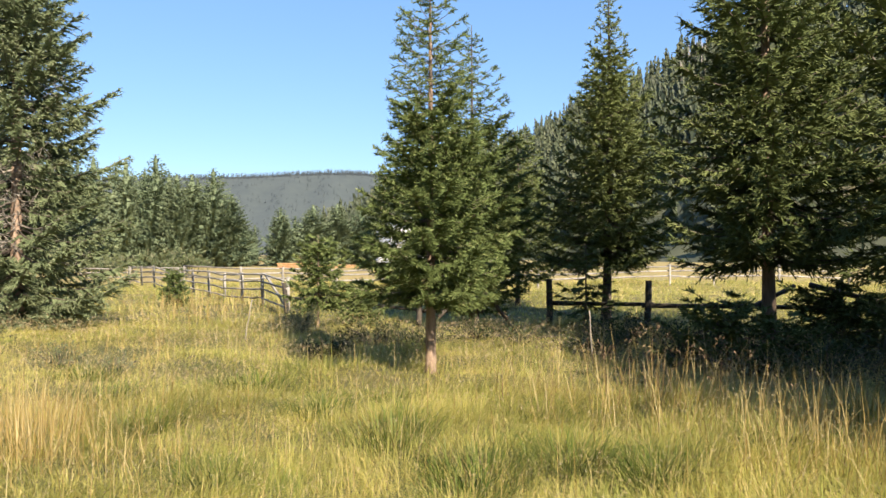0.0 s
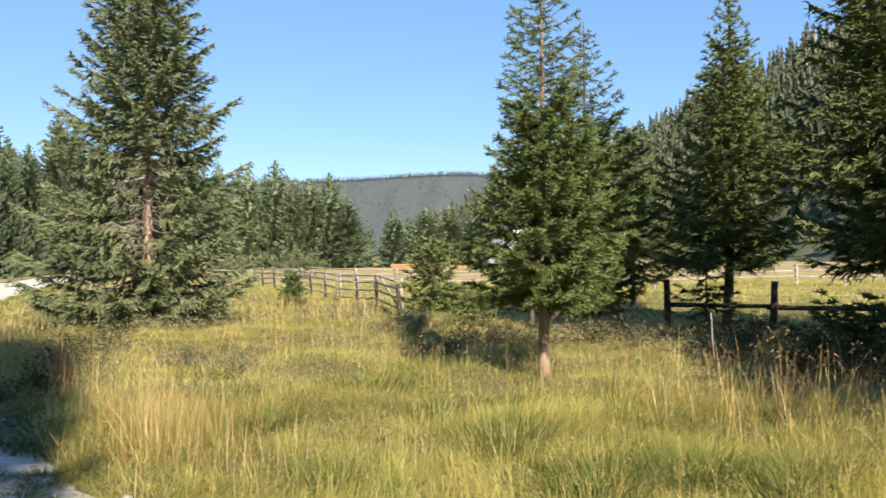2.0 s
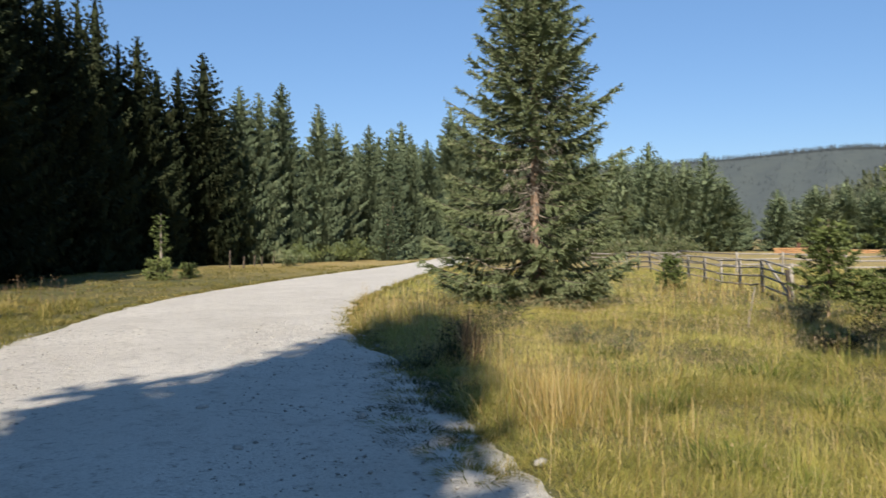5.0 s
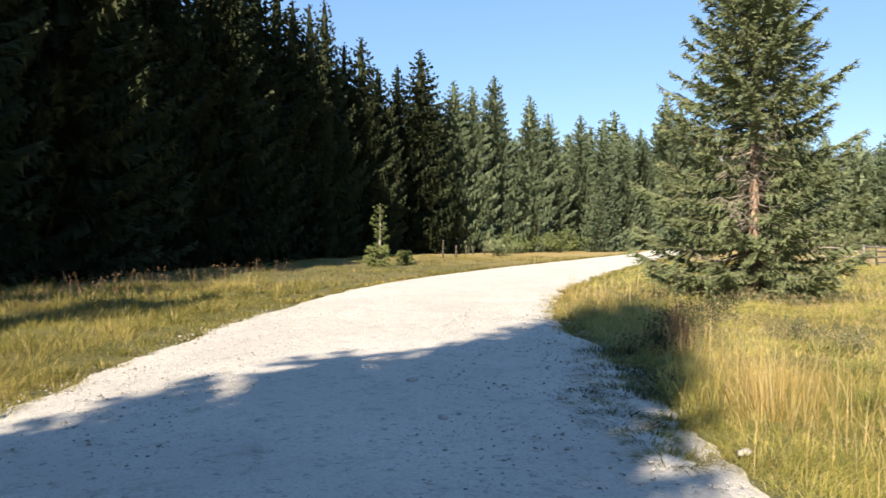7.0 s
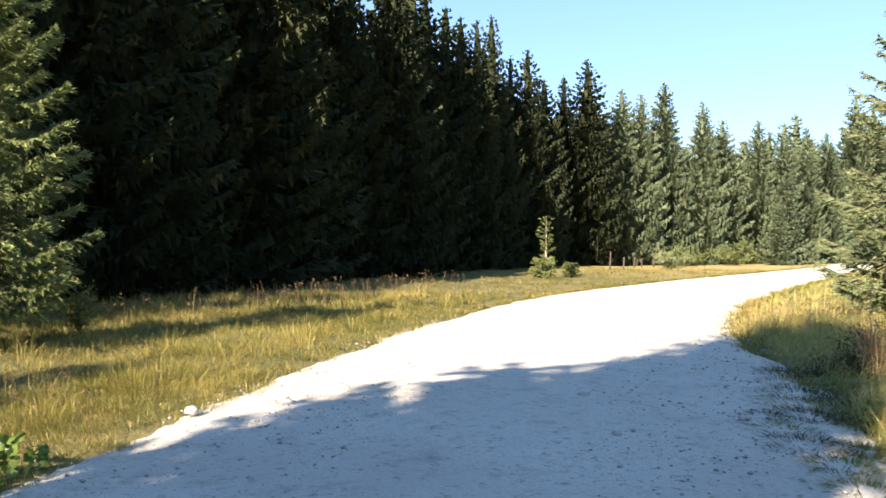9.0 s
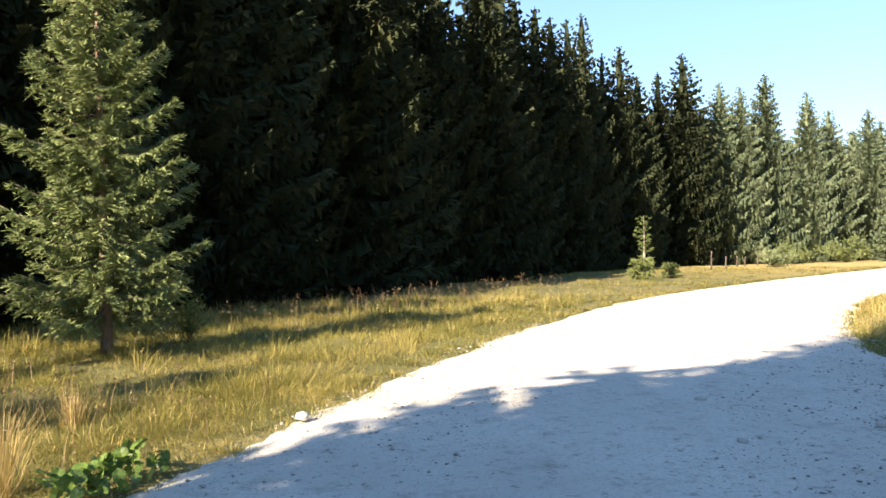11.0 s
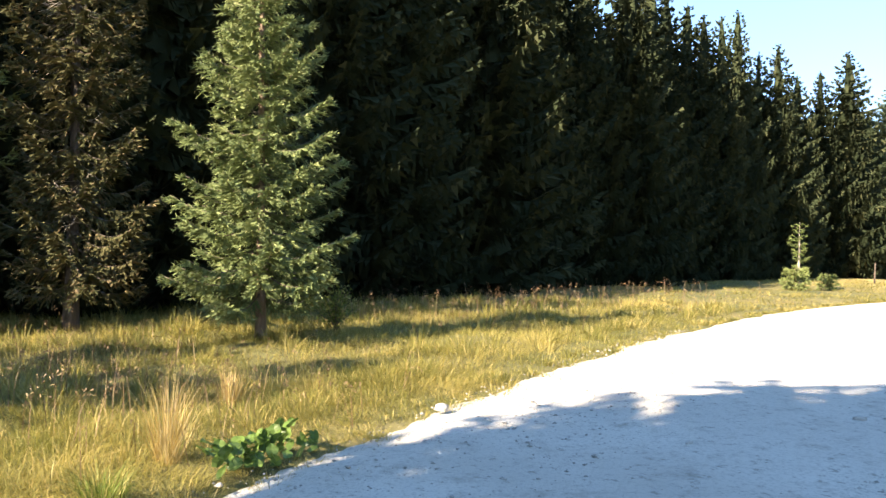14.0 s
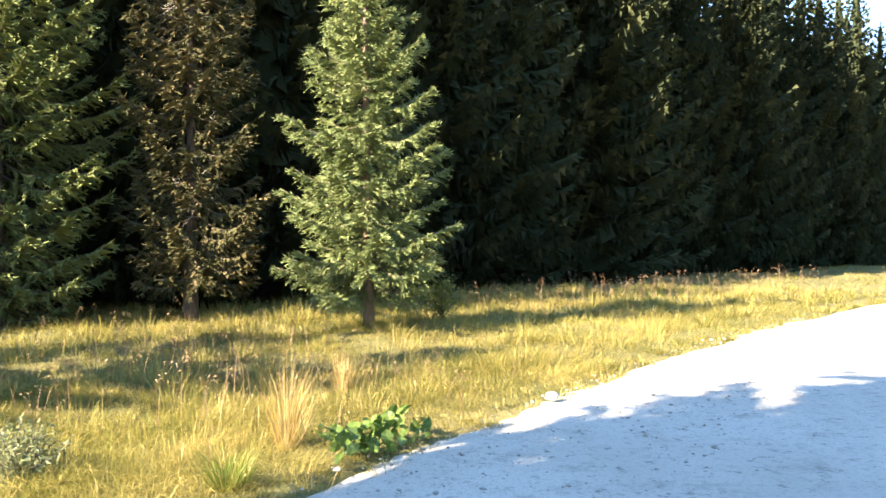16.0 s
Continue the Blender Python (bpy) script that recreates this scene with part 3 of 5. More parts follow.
def build_ridge():
    """The long ridge at the head of the valley."""
    rng = np.random.default_rng(5)
    az = np.linspace(-12, 62, 500)
    up_ = np.interp(az, [-12, 0, 3.2, 5.5, 8.0, 10.5, 14.0, 19.0, 24, 32, 45, 62], [5.2, 5.4, 5.6, 5.95, 5.98, 5.85, 5.62, 5.42, 5.1, 4.2, 3.6, 3.2])
    rows = []
    s = np.linspace(0, 1.1, 14)
    for k in s:
        r = 1500 + 700 * k
        z = 2200 * np.tan(np.radians(up_)) * np.minimum(k, 1) ** 1.2 * (1 - 0.1 * max(0, k - 1)) + 8 * np.sin(az * 2.1 + 5 * k) * k * (k < 0.9) - 9
        rows.append(np.stack([-np.sin(np.radians(az)) * r, np.cos(np.radians(az)) * r, z], -1))
    v = np.stack(rows)
    m = len(az)
    i, j = np.meshgrid(np.arange(len(s) - 1), np.arange(m - 1), indexing="ij")
    q = i * m + j
    t = np.concatenate([np.stack([q, q + m, q + m + 1], -1).reshape(-1, 3), np.stack([q, q + m + 1, q + 1], -1).reshape(-1, 3)])
    tagged(part("backdrop_ridge", tri_mesh("backdrop_ridge", v.reshape(-1, 3), t), RIDGE, smooth=True), "long forested mountain ridge in the distance, bluish from painted haze", "mountain", kind="structure")
    out = []
    kinds = [simple_spruce(rng, 4, 4) for _ in range(4)]
    for _ in range(1900):
        a = rng.uniform(2, 25)
        k = rng.uniform(0.1, 1.02)
        if rng.random() < 0.55:
            k = rng.uniform(0.975, 1.01)
        r = 1500 + 700 * k
        z = 2200 * math.tan(math.radians(np.interp(a, az, up_))) * min(k, 1) ** 1.2 + 8 * math.sin(a * 2.1 + 5 * k) * k * (k < 0.9) - 11
        hgt = rng.uniform(7, 13)
        out.append(kinds[rng.integers(4)] * [hgt * 1.9, hgt * 1.9, hgt] + np.array([-math.sin(math.radians(a)) * r, math.cos(math.radians(a)) * r, z]))
    # these trees share the ridge's haze glow
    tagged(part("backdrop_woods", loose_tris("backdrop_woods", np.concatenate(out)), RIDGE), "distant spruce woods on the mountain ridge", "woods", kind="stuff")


build_ridge()

# ---- the forest beyond the road ----
FOREST = [(-4, -44), (-9, -32), (-13.5, -21), (-16.5, -13), (-19.5, -6.5), (-23.5, 0.5), (-29.5, 7.5), (-36.5, 16), (-44.5, 26), (-50, 37), (-51.5, 46), (-50.5, 55), (-49.5, 64), (-50, 74), (-54, 86), (-52, 98), (-44, 104), (-36, 105), (-28, 107), (-20, 110), (-9, 113)]


# skyline of the woods: compass angle (degrees left of +y) and elevation of the tops
SKYLINE = [(5, 3.5), (9, 3.5), (11.3, 3.2), (12.8, 2.4), (14.3, 3.6), (15.7, 5.8), (18.2, 5.4), (19.4, 6.6), (21.4, 6.2), (26, 7.2), (32.2, 8.6), (33, 9.3), (34.9, 7.3), (37.3, 7.3), (38.9, 8.2), (41.1, 8.4),
           (42.4, 9.6), (44.9, 11.1), (46.4, 10.3), (47.8, 10.7), (50.2, 12.7), (52.4, 11.6), (54.4, 13.5), (56.8, 15.8), (60, 17), (63, 19), (75, 26), (110, 35)]
# single trees that stand out of it: angle, elevation of the top, half width of the crown
SUNLIT_STAND = [(44.9, 11.2, 2.5), (42.4, 9.7, 2.2), (41.1, 8.5, 2.5), (38.9, 8.4, 2.0), (37.3, 7.5, 2.0), (36.1, 7.5, 2.0), (34.9, 7.3, 2.3), (33.1, 9.5, 2.9), (32.2, 8.8, 2.8), (30.6, 8.2, 2.9), (28.8, 7.4, 2.8),
                (27.0, 7.0, 2.8), (25.2, 6.7, 2.8), (23.3, 6.5, 2.8), (21.4, 6.3, 3.1), (19.4, 6.7, 3.4), (18.2, 5.5, 3.0), (17.2, 5.5, 3.2), (15.7, 5.9, 3.4), (14.6, 4.2, 3.2), (11.3, 3.3, 2.4), (9.0, 3.5, 3.2), (7.4, 3.6, 3.0), (5.8, 3.2, 2.6)]
DARK_STAND = [(46.4, 10.4, 2.2), (47.8, 10.8, 2.4), (50.2, 12.8, 2.9), (51.8, 11.8, 2.2), (53.2, 11.6, 2.2), (54.4, 13.6, 2.5), (55.5, 13.2, 2.2), (56.8, 15.9, 2.3), (57.9, 15.6, 2.2), (59.2, 15.9, 2.3), (60.1, 16.6, 2.6), (61.4, 17.2, 2.6), (62.5, 18.5, 2.8), (64, 19.5, 2.8)]


def forest_kind(seed, needles, twig, whorl, arms, wide=2.9):
    trunk, boughs, deads, crown = spruce_meshes(seed, 17.0, wide, start=0.5, whorl=whorl, arms=arms, twig=twig, spread=0.33, droop=0.5, lift=0.12, power=0.55, thick=0.010, sides=5,
                                                uneven=0.2, ragged=0.34, hang=0.7, fan=True, core=0.42,
                                                profile=[(0.3, 0.72 * wide), (2.0, wide), (5.0, 0.97 * wide), (9.0, 0.80 * wide), (12.0, 0.60 * wide), (14.2, 0.42 * wide), (15.8, 0.25 * wide), (17.0, 0.06)])
    tree = tagged(new("forest_spruce"), "tall forest spruce with drooping boughs, needles coloured for shade" if needles is SHADED_NEEDLES else "sunlit grey-green spruce at the forest edge", "spruce tree", "forest edge spruces")
    part("trunk", tri_mesh("trunk", *trunk), BARK_DARK, tree, smooth=True)
    part("crown", loose_tris("crown", crown), needles, tree)
    return tree


def build_forest():
    rng = np.random.default_rng(21)
    # lit kinds carry sunlight in their needle colour, dark kinds carry shade
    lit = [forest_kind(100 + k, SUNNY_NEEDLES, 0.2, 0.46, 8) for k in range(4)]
    # far trees, with haze in their needle colour
    pale = [forest_kind(105 + k, HAZY_NEEDLES, 0.26, 0.55, 8, 2.9) for k in range(3)]
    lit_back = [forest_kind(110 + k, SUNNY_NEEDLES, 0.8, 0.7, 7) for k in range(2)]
    dark = [forest_kind(120 + k, SHADED_NEEDLES, 0.26, 0.52, 8) for k in range(4)]
    dark_back = [forest_kind(130 + k, SHADED_NEEDLES, 0.5, 0.7, 7) for k in range(3)]
    used = set()

    def stand(kinds, x, y, high, half):
        tree = kinds[int(rng.integers(len(kinds)))]
        w = half / 2.9
        m = pose(x, y, 0.0, 0, 0, rng.uniform(0, 360)) @ Matrix.Diagonal((w, w, high / 17.0, 1))
        if tree in used:
            copy_thing(tree, m).matrix_basis = m
        else:
            tree.matrix_basis = m
            used.add(tree)

    line = resampled(FOREST, 2000)
    angle = np.degrees(np.arctan2(-line[:, 0], line[:, 1])) % 360
    dist = np.hypot(line[:, 0], line[:, 1])
    sky_a, sky_e = zip(*SKYLINE)

    def top_height(az, r):
        return r * math.tan(math.radians(float(np.interp(az, sky_a, sky_e)))) + 1.55

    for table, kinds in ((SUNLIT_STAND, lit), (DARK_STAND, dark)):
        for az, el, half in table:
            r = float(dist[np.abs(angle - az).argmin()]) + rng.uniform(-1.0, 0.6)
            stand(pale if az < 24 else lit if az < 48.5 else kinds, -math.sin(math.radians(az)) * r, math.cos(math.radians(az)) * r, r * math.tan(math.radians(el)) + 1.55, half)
    s = np.r_[0, np.cumsum(np.linalg.norm(np.diff(line, axis=0), axis=1))]
    for row in range(4):
        at = rng.uniform(0, 2.0)
        while at < s[-1]:
            p = np.array([np.interp(at, s, line[:, c]) for c in range(2)])
            q = np.array([np.interp(min(at + 1, s[-1]), s, line[:, c]) for c in range(2)])
            n = np.array([-(q - p)[1], (q - p)[0]])
            n /= np.linalg.norm(n) + 1e-9                                 # away from the road
            az = math.degrees(math.atan2(-p[0], p[1])) % 360
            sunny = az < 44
            known = az < 64                                               # where the front trees are placed singly
            if row == 0 and known and rng.random() < 0.6:
                at += 3.0
                continue
            x, y = p + n * (row * 2.8 + rng.uniform(-0.8, 0.8) + (2.4 if known else 0.0))
            limit = top_height(az, math.hypot(x, y))
            if known:
                high = limit * rng.uniform(0.74, 0.96)
            else:
                high = min(limit, rng.uniform(15, 22) * (0.85 if row == 0 else 1.0)) if az < 112 else rng.uniform(17, 24)
            half = min(3.0, 1.1 + 0.11 * high) * rng.uniform(0.85, 1.15)
            front = row == 0 and az < 112
            if not (row == 3 and 64 < az < 112):
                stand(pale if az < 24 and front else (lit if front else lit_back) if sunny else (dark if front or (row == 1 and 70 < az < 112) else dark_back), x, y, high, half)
            at += rng.uniform(1.9, 3.1) * (1.7 if known else 1.1)


build_forest()

# ---- single spruces ----
spruce("young_spruce", "young spruce with pale trunk and thin airy top", (-0.17, 10.93), 5.45, 1.1, 1, NEEDLES_YOUNG, BARK, start=1.08, whorl=0.17, arms=8, twig=0.06, step=0.038, leaf=0.085, rows=4, finger=0.0062,
       droop=0.06, lift=0.6, thick=0.0118, open_top=0.42, tip=0.11, profile=[(0.9, 0.7), (1.25, 1.2), (1.7, 1.22), (2.3, 0.98), (2.9, 0.72), (3.4, 0.54), (4.3, 0.42), (5.0, 0.26), (5.45, 0.05)])
spruce("young_spruce", "young spruce growing by the fence behind another one", (0.66, 18.35), 6.75, 1.5, 2, NEEDLES_YOUNG, BARK_DARK, start=0.5, whorl=0.26, arms=8, twig=0.085, step=0.055, leaf=0.125, rows=3, finger=0.0095,
       droop=0.06, lift=0.6, thick=0.0105, open_top=0.35, tip=0.12, profile=[(0.4, 0.8), (0.8, 1.3), (1.5, 1.5), (2.4, 1.45), (3.3, 1.1), (4.3, 0.72), (5.5, 0.46), (6.75, 0.05)])
spruce("shaded_spruce", "dark shaded spruce beside the wooden fence", (3.6, 18.0), 7.5, 1.5, 3, NEEDLES, BARK_DARK, start=1.6, whorl=0.19, arms=9, twig=0.09, step=0.07, leaf=0.125, finger=0.010,
       droop=0.14, ragged=0.4, hang=0.25, lift=0.6, thick=0.014, open_top=0.25, profile=[(1.2, 0.9), (1.7, 1.45), (2.6, 1.38), (3.4, 1.15), (4.6, 0.78), (5.6, 0.5), (6.6, 0.28), (7.5, 0.05)])
spruce("tall_spruce", "tall shaded spruce with lit lower trunk at the fence", (4.9, 12.2), 10.5, 1.8, 4, NEEDLES, BARK, start=1.7, whorl=0.21, arms=9, twig=0.095, step=0.065, leaf=0.12, finger=0.009,
       droop=0.2, ragged=0.4, hang=0.3, lift=0.5, thick=0.0098, profile=[(1.5, 1.0), (2.1, 1.6), (2.8, 1.6), (4, 1.3), (5.2, 1.02), (7, 0.85), (9, 0.45), (10.5, 0.05)])
spruce("tall_spruce", "tall shaded spruce with dense boughs at the fence", (7.7, 12.9), 10.5, 1.9, 51, NEEDLES, BARK_DARK, start=0.6, whorl=0.32, arms=7, twig=0.12, step=0.085, leaf=0.14, finger=0.0125,
       droop=0.2, lift=0.5, thick=0.011, profile=[(0.5, 1.6), (1.6, 2.2), (3, 2.1), (5, 1.75), (7, 1.2), (9, 0.5), (10.5, 0.05)])
spruce("broad_spruce", "broad spruce at the meadow edge casting shade", (7.3, 4.2), 7.2, 2.4, 5, NEEDLES, BARK_DARK, start=0.5, whorl=0.3, arms=8, twig=0.22, droop=0.2, hang=0.5, fan=True,
       profile=[(0.4, 2.0), (1.5, 2.5), (3.5, 2.2), (5.5, 1.2), (7.2, 0.05)])
spruce("dark_spruce", "small dark spruce behind the young trees", (2.2, 24.0), 5.3, 1.4, 6, NEEDLES, BARK_DARK,
       start=0.9, whorl=0.24, arms=7, twig=0.12, step=0.08, leaf=0.15, finger=0.013, droop=0.2, lift=0.4, power=0.7)
spruce("meadow_spruce", "large old meadow spruce with grey dead boughs and low skirts", (-9.2, 17.5), 11.0, 2.0, 7, NEEDLES_BLUE, BARK, start=0.4, whorl=0.22, arms=9, ragged=0.36, twig=0.095, step=0.068, leaf=0.13, finger=0.010,
       droop=0.24, lift=0.35, thick=0.0125, dead=0.16, bald=(1.9, 4.2, -1.09, 0.75), uneven=0.14, hang=0.35, profile=[(0.3, 1.4), (0.9, 2.15), (2.2, 2.2), (3.5, 2.0), (4.9, 1.75), (6.2, 1.4), (7.6, 1.05), (9.5, 0.45), (11, 0.05)])
spruce("roadside_spruce", "bright sunlit spruce with drooping tufted boughs on the verge", (-13.75, -0.15), 8.0, 1.6, 8, NEEDLES_BRIGHT, BARK, start=0.8, whorl=0.25, arms=8, ragged=0.42, twig=0.07, step=0.045, leaf=0.105, spread=0.25, finger=0.0085,
       droop=0.26, lift=0.3, thick=0.0095, dead=0.015, hang=0.4, profile=[(0.6, 0.75), (0.95, 1.35), (1.9, 1.38), (2.8, 1.18), (3.7, 0.98), (4.7, 0.76), (5.7, 0.56), (7, 0.24), (8, 0.05)])
spruce("verge_spruce", "spruce with brownish dying boughs at the forest edge", (-15.7, -3.4), 11.0, 1.3, 9, NEEDLES_DRY, BARK_DARK, start=1.0, whorl=0.25, arms=7, twig=0.1, step=0.075, leaf=0.125, finger=0.012,
       droop=0.5, lift=0.2, thick=0.010, dead=0.16, hang=0.6, profile=[(0.9, 1.0), (2, 1.25), (5, 1.2), (7, 0.9), (11, 0.05)])
spruce("verge_spruce", "dense dark spruce at the forest edge", (-15.2, -6.6), 11.5, 2.0, 10, NEEDLES, BARK_DARK, start=0.6, whorl=0.32, arms=7, twig=0.12, step=0.085, leaf=0.14, finger=0.014,
       droop=0.4, lift=0.3, thick=0.012, hang=0.5, profile=[(0.5, 1.4), (2, 2.0), (5, 1.7), (8, 1.0), (11.5, 0.05)])
spruce("lone_sapling", "thin lone young spruce with pale stem beside the road", (-32.0, 24.0), 3.1, 0.5, 12, NEEDLES_YOUNG, BARK_PALE,
       start=0.5, whorl=0.3, arms=5, twig=0.1, step=0.06, leaf=0.10, finger=0.012, ragged=0.6, droop=0.2, lift=0.4, thick=0.022, uneven=0.5, profile=[(0.4, 0.3), (1.0, 0.26), (1.5, 0.42), (2.1, 0.44), (2.6, 0.34), (3.1, 0.1)])
spruce("sapling", "small spruce sapling by the broken fence", (-2.75, 17.8), 2.0, 0.66, 13, NEEDLES_YOUNG, BARK,
       start=0.5, whorl=0.18, arms=6, twig=0.07, step=0.045, leaf=0.09, finger=0.011, droop=0.05, lift=0.6, power=0.7)
spruce("sapling", "tiny dark spruce sapling by the fence", (-1.85, 18.3), 1.05, 0.4, 14, NEEDLES, BARK_DARK,
       start=0.12, whorl=0.12, arms=6, twig=0.06, step=0.045, leaf=0.08, finger=0.011, droop=0.05, lift=0.5, power=0.7)
spruce("sapling", "slim spruce sapling in the golden grass", (-8.6, 26.0), 1.35, 0.36, 15, NEEDLES_YOUNG, BARK_DARK,
       start=0.2, whorl=0.14, arms=6, twig=0.07, step=0.05, leaf=0.1, finger=0.013, droop=0.0, lift=0.5, power=0.7)
# tall trees behind the camera that shade the road and the right-hand group
spruce("shade_spruce", "tall spruce across the road casting a long shadow", (2.95, -11.25), 18.0, 2.2, 16, NEEDLES, BARK_DARK, start=1.2, whorl=0.27, arms=9, twig=0.2, droop=0.3, hang=0.6, fan=True,
       profile=[(1, 1.5), (9, 1.95), (12.3, 1.85), (14.2, 1.6), (15.8, 1.3), (17.2, 0.7), (18.0, 0.05)])
spruce("shade_spruce", "broad spruce across the road casting a shadow", (1.5, -10.6), 12.9, 2.2, 18, NEEDLES, BARK_DARK, start=0.8, whorl=0.3, arms=9, twig=0.22, droop=0.3, hang=0.6, fan=True,
       profile=[(0.8, 0.8), (6.3, 1.1), (8.2, 2.3), (9.5, 2.1), (11.5, 1.0), (12.9, 0.05)])
spruce("shade_spruce", "tall roadside spruce shading the forest edge", (-9.0, -20.2), 16.5, 3.0, 41, NEEDLES, BARK_DARK, start=1.0, whorl=0.36, arms=8, twig=0.26, droop=0.3, power=0.6, hang=0.6, fan=True)
spruce("shade_spruce", "spruce beside the road shading the verge grass", (-2.9, -14.9), 11.6, 2.4, 44, NEEDLES, BARK_DARK, start=0.8, whorl=0.5, arms=7, twig=0.35, droop=0.3, hang=0.6, fan=True,
       profile=[(0.8, 1.4), (6.5, 1.8), (9.0, 1.5), (10.6, 0.7), (11.6, 0.05)])
spruce("shade_spruce", "slim spruce shading part of the verge", (-5.6, -15.6), 11.6, 2.9, 42, NEEDLES, BARK_DARK, start=0.8, whorl=0.55, arms=6, twig=0.4, droop=0.3, power=0.6, hang=0.6, fan=True)
spruce("shade_spruce", "tall spruce at the meadow edge casting shade", (9.6, 3.9), 8.4, 2.2, 43, NEEDLES, BARK_DARK, start=0.8, whorl=0.36, arms=8, twig=0.26, droop=0.3, power=0.7, hang=0.6, fan=True)


# ---- fences ----
def log(a, b, ra, rb, seed, sides=7):
    """A slightly crooked round pole from a to b."""
    rng = np.random.default_rng(seed)
    a, b = np.array(a, float), np.array(b, float)
    s = np.linspace(0, 1, 6)
    p = a + (b - a) * s[:, None]
    p[1:-1] += rng.normal(0, 0.007, (4, 3)) * min(1.0, np.linalg.norm(b - a))
    return tri_mesh("pole", *tube(p, ra + (rb - ra) * s, sides, 0.07, rng))


def fence(name, label, posts, high, rails, mat, post_r=0.06, rail_r=0.04, braces=(), seed=1, sag=0.03, lean=2.0):
    rng = np.random.default_rng(seed)
    f = tagged(new(name), label, "fence")
    base = [np.array([x, y, ground_z(x, y)]) for x, y in posts]
    tops = []
    for i, p in enumerate(base):
        h = high * rng.uniform(0.94, 1.06)
        tops.append(h)
        off = np.array([*rng.normal(0, 0.017 * lean, 2), 0])
        part("post", log(p - [0, 0, 0.15], p + [0, 0, h] + off, post_r * 1.05, post_r * 0.92, seed * 50 + i), mat, f, smooth=False)
    for i in range(len(base) - 1):
        way = unit(base[i + 1] - base[i])
        side = np.array([-way[1], way[0], 0]) * (post_r + rail_r * 0.6)
        for k, z in enumerate(rails):
            z0, z1 = z + rng.normal(0, sag), z + rng.normal(0, sag)
            part("rail", log(base[i] + [0, 0, z0] - way * 0.12 + side, base[i + 1] + [0, 0, z1] + way * 0.12 + side,
                             rail_r * 1.1, rail_r * 0.85, seed * 90 + 7 * i + k), mat, f)
    for i, (a, b) in enumerate(braces):
        part("brace", log(a, b, post_r * 0.75, post_r * 0.6, seed * 130 + i), mat, f)
    return f


fence("near_fence", "dark weathered pole fence with single rails and slanting braces", [(2.4, 18.3), (4.25, 17.0), (7.4, 15.2), (10.6, 13.6), (14, 12)], 1.12, [0.55], RAIL_DARK, 0.075, 0.05,
      braces=[((4.75, 15.2, 0.05), (6.75, 15.6, 0.95)), ((6.9, 15.3, 0.98), (8.3, 14.2, 0.55))], seed=2)
fence("broken_fence", "broken dark pole fence with fallen rails in shade", [(-4.3, 22.4), (-0.55, 18.6), (0.72, 17.8)], 0.95, [0.38], RAIL_DARK, 0.07, 0.045,
      braces=[((0.85, 17.7, 0.85), (1.45, 17.5, 0.05)), ((-0.1, 17.3, 0.25), (0.55, 17.7, 0.85)), ((-3.6, 21.5, 0.55), (-0.6, 18.7, 0.62))], seed=3)
fence("left_fence", "grey weathered pole fence with four rails running to the road", [(-4.3, 22.5), (-5.6, 25.3), (-6.75, 27.3), (-7.9, 29.3), (-9.0, 31.2), (-10.2, 33.2), (-11.4, 35.2), (-12.6, 37.2), (-14, 39.4), (-15.6, 42), (-17.4, 45)], 1.02, [0.22, 0.5, 0.76, 0.97], RAIL_GREY, 0.055, 0.03,
      braces=[((-5.5, 25.1, 0.98), (-4.35, 22.65, 0.1))], seed=4, sag=0.012)
fence("far_fence", "pale rail fence across the hayfield", [(-20.5, 46), (-17, 44), (-13.4, 42), (-9.6, 38.5), (-7.6, 38.3), (-5, 38.2), (-2, 38.2), (1.2, 38.3), (4.5, 38.6), (7.8, 39), (11, 39.4), (13.2, 39.6), (16.5, 39.8), (20, 40)], 0.98, [0.42, 0.68, 0.9], RAIL_PALE, 0.055, 0.038, seed=5)

stake = tagged(part("stake", log((-3.75, 15.3, -0.1), (-3.6, 15.3, 0.75), 0.014, 0.010, 77, 5), RAIL_PALE), "thin pale leaning wooden stake in the grass", "stake")


# ---- grass ----
def blades(rng, xy, high, width, bend, segments=2, lean=None):
    """Curved tapered blades rooted at xy: an array of triangles."""
    n = len(xy)
    z = ground_heights(xy[:, 0], xy[:, 1]) - 0.02
    p0 = np.column_stack([xy, z])
    th = rng.uniform(0, 6.283, n) if lean is None else lean
    out = np.column_stack([np.cos(th), np.sin(th), np.zeros(n)])
    side = np.column_stack([-np.sin(th + rng.uniform(-1.2, 1.2, n)), np.cos(th), np.zeros(n)])
    side = unit(side) * (width * 0.5)[:, None]
    b = bend[:, None]
    h = high[:, None]
    mid = p0 + out * (h * b * 0.42) + [0, 0, 1] * (h * np.maximum(0.58 - 0.12 * b, 0.3))
    tip = p0 + out * (h * b) + [0, 0, 1] * (h * np.maximum(1 - 0.45 * b, 0.25))
    if segments == 1:
        return np.stack([p0 - side, p0 + side, tip], 1)[:, None].reshape(-1, 3, 3)
    quads = np.stack([np.stack([p0 - side, p0 + side, mid + 0.8 * side], 1), np.stack([p0 - side, mid + 0.8 * side, mid - 0.8 * side], 1),
                      np.stack([mid - 0.8 * side, mid + 0.8 * side, tip], 1)], 1)
    return quads.reshape(-1, 3, 3)


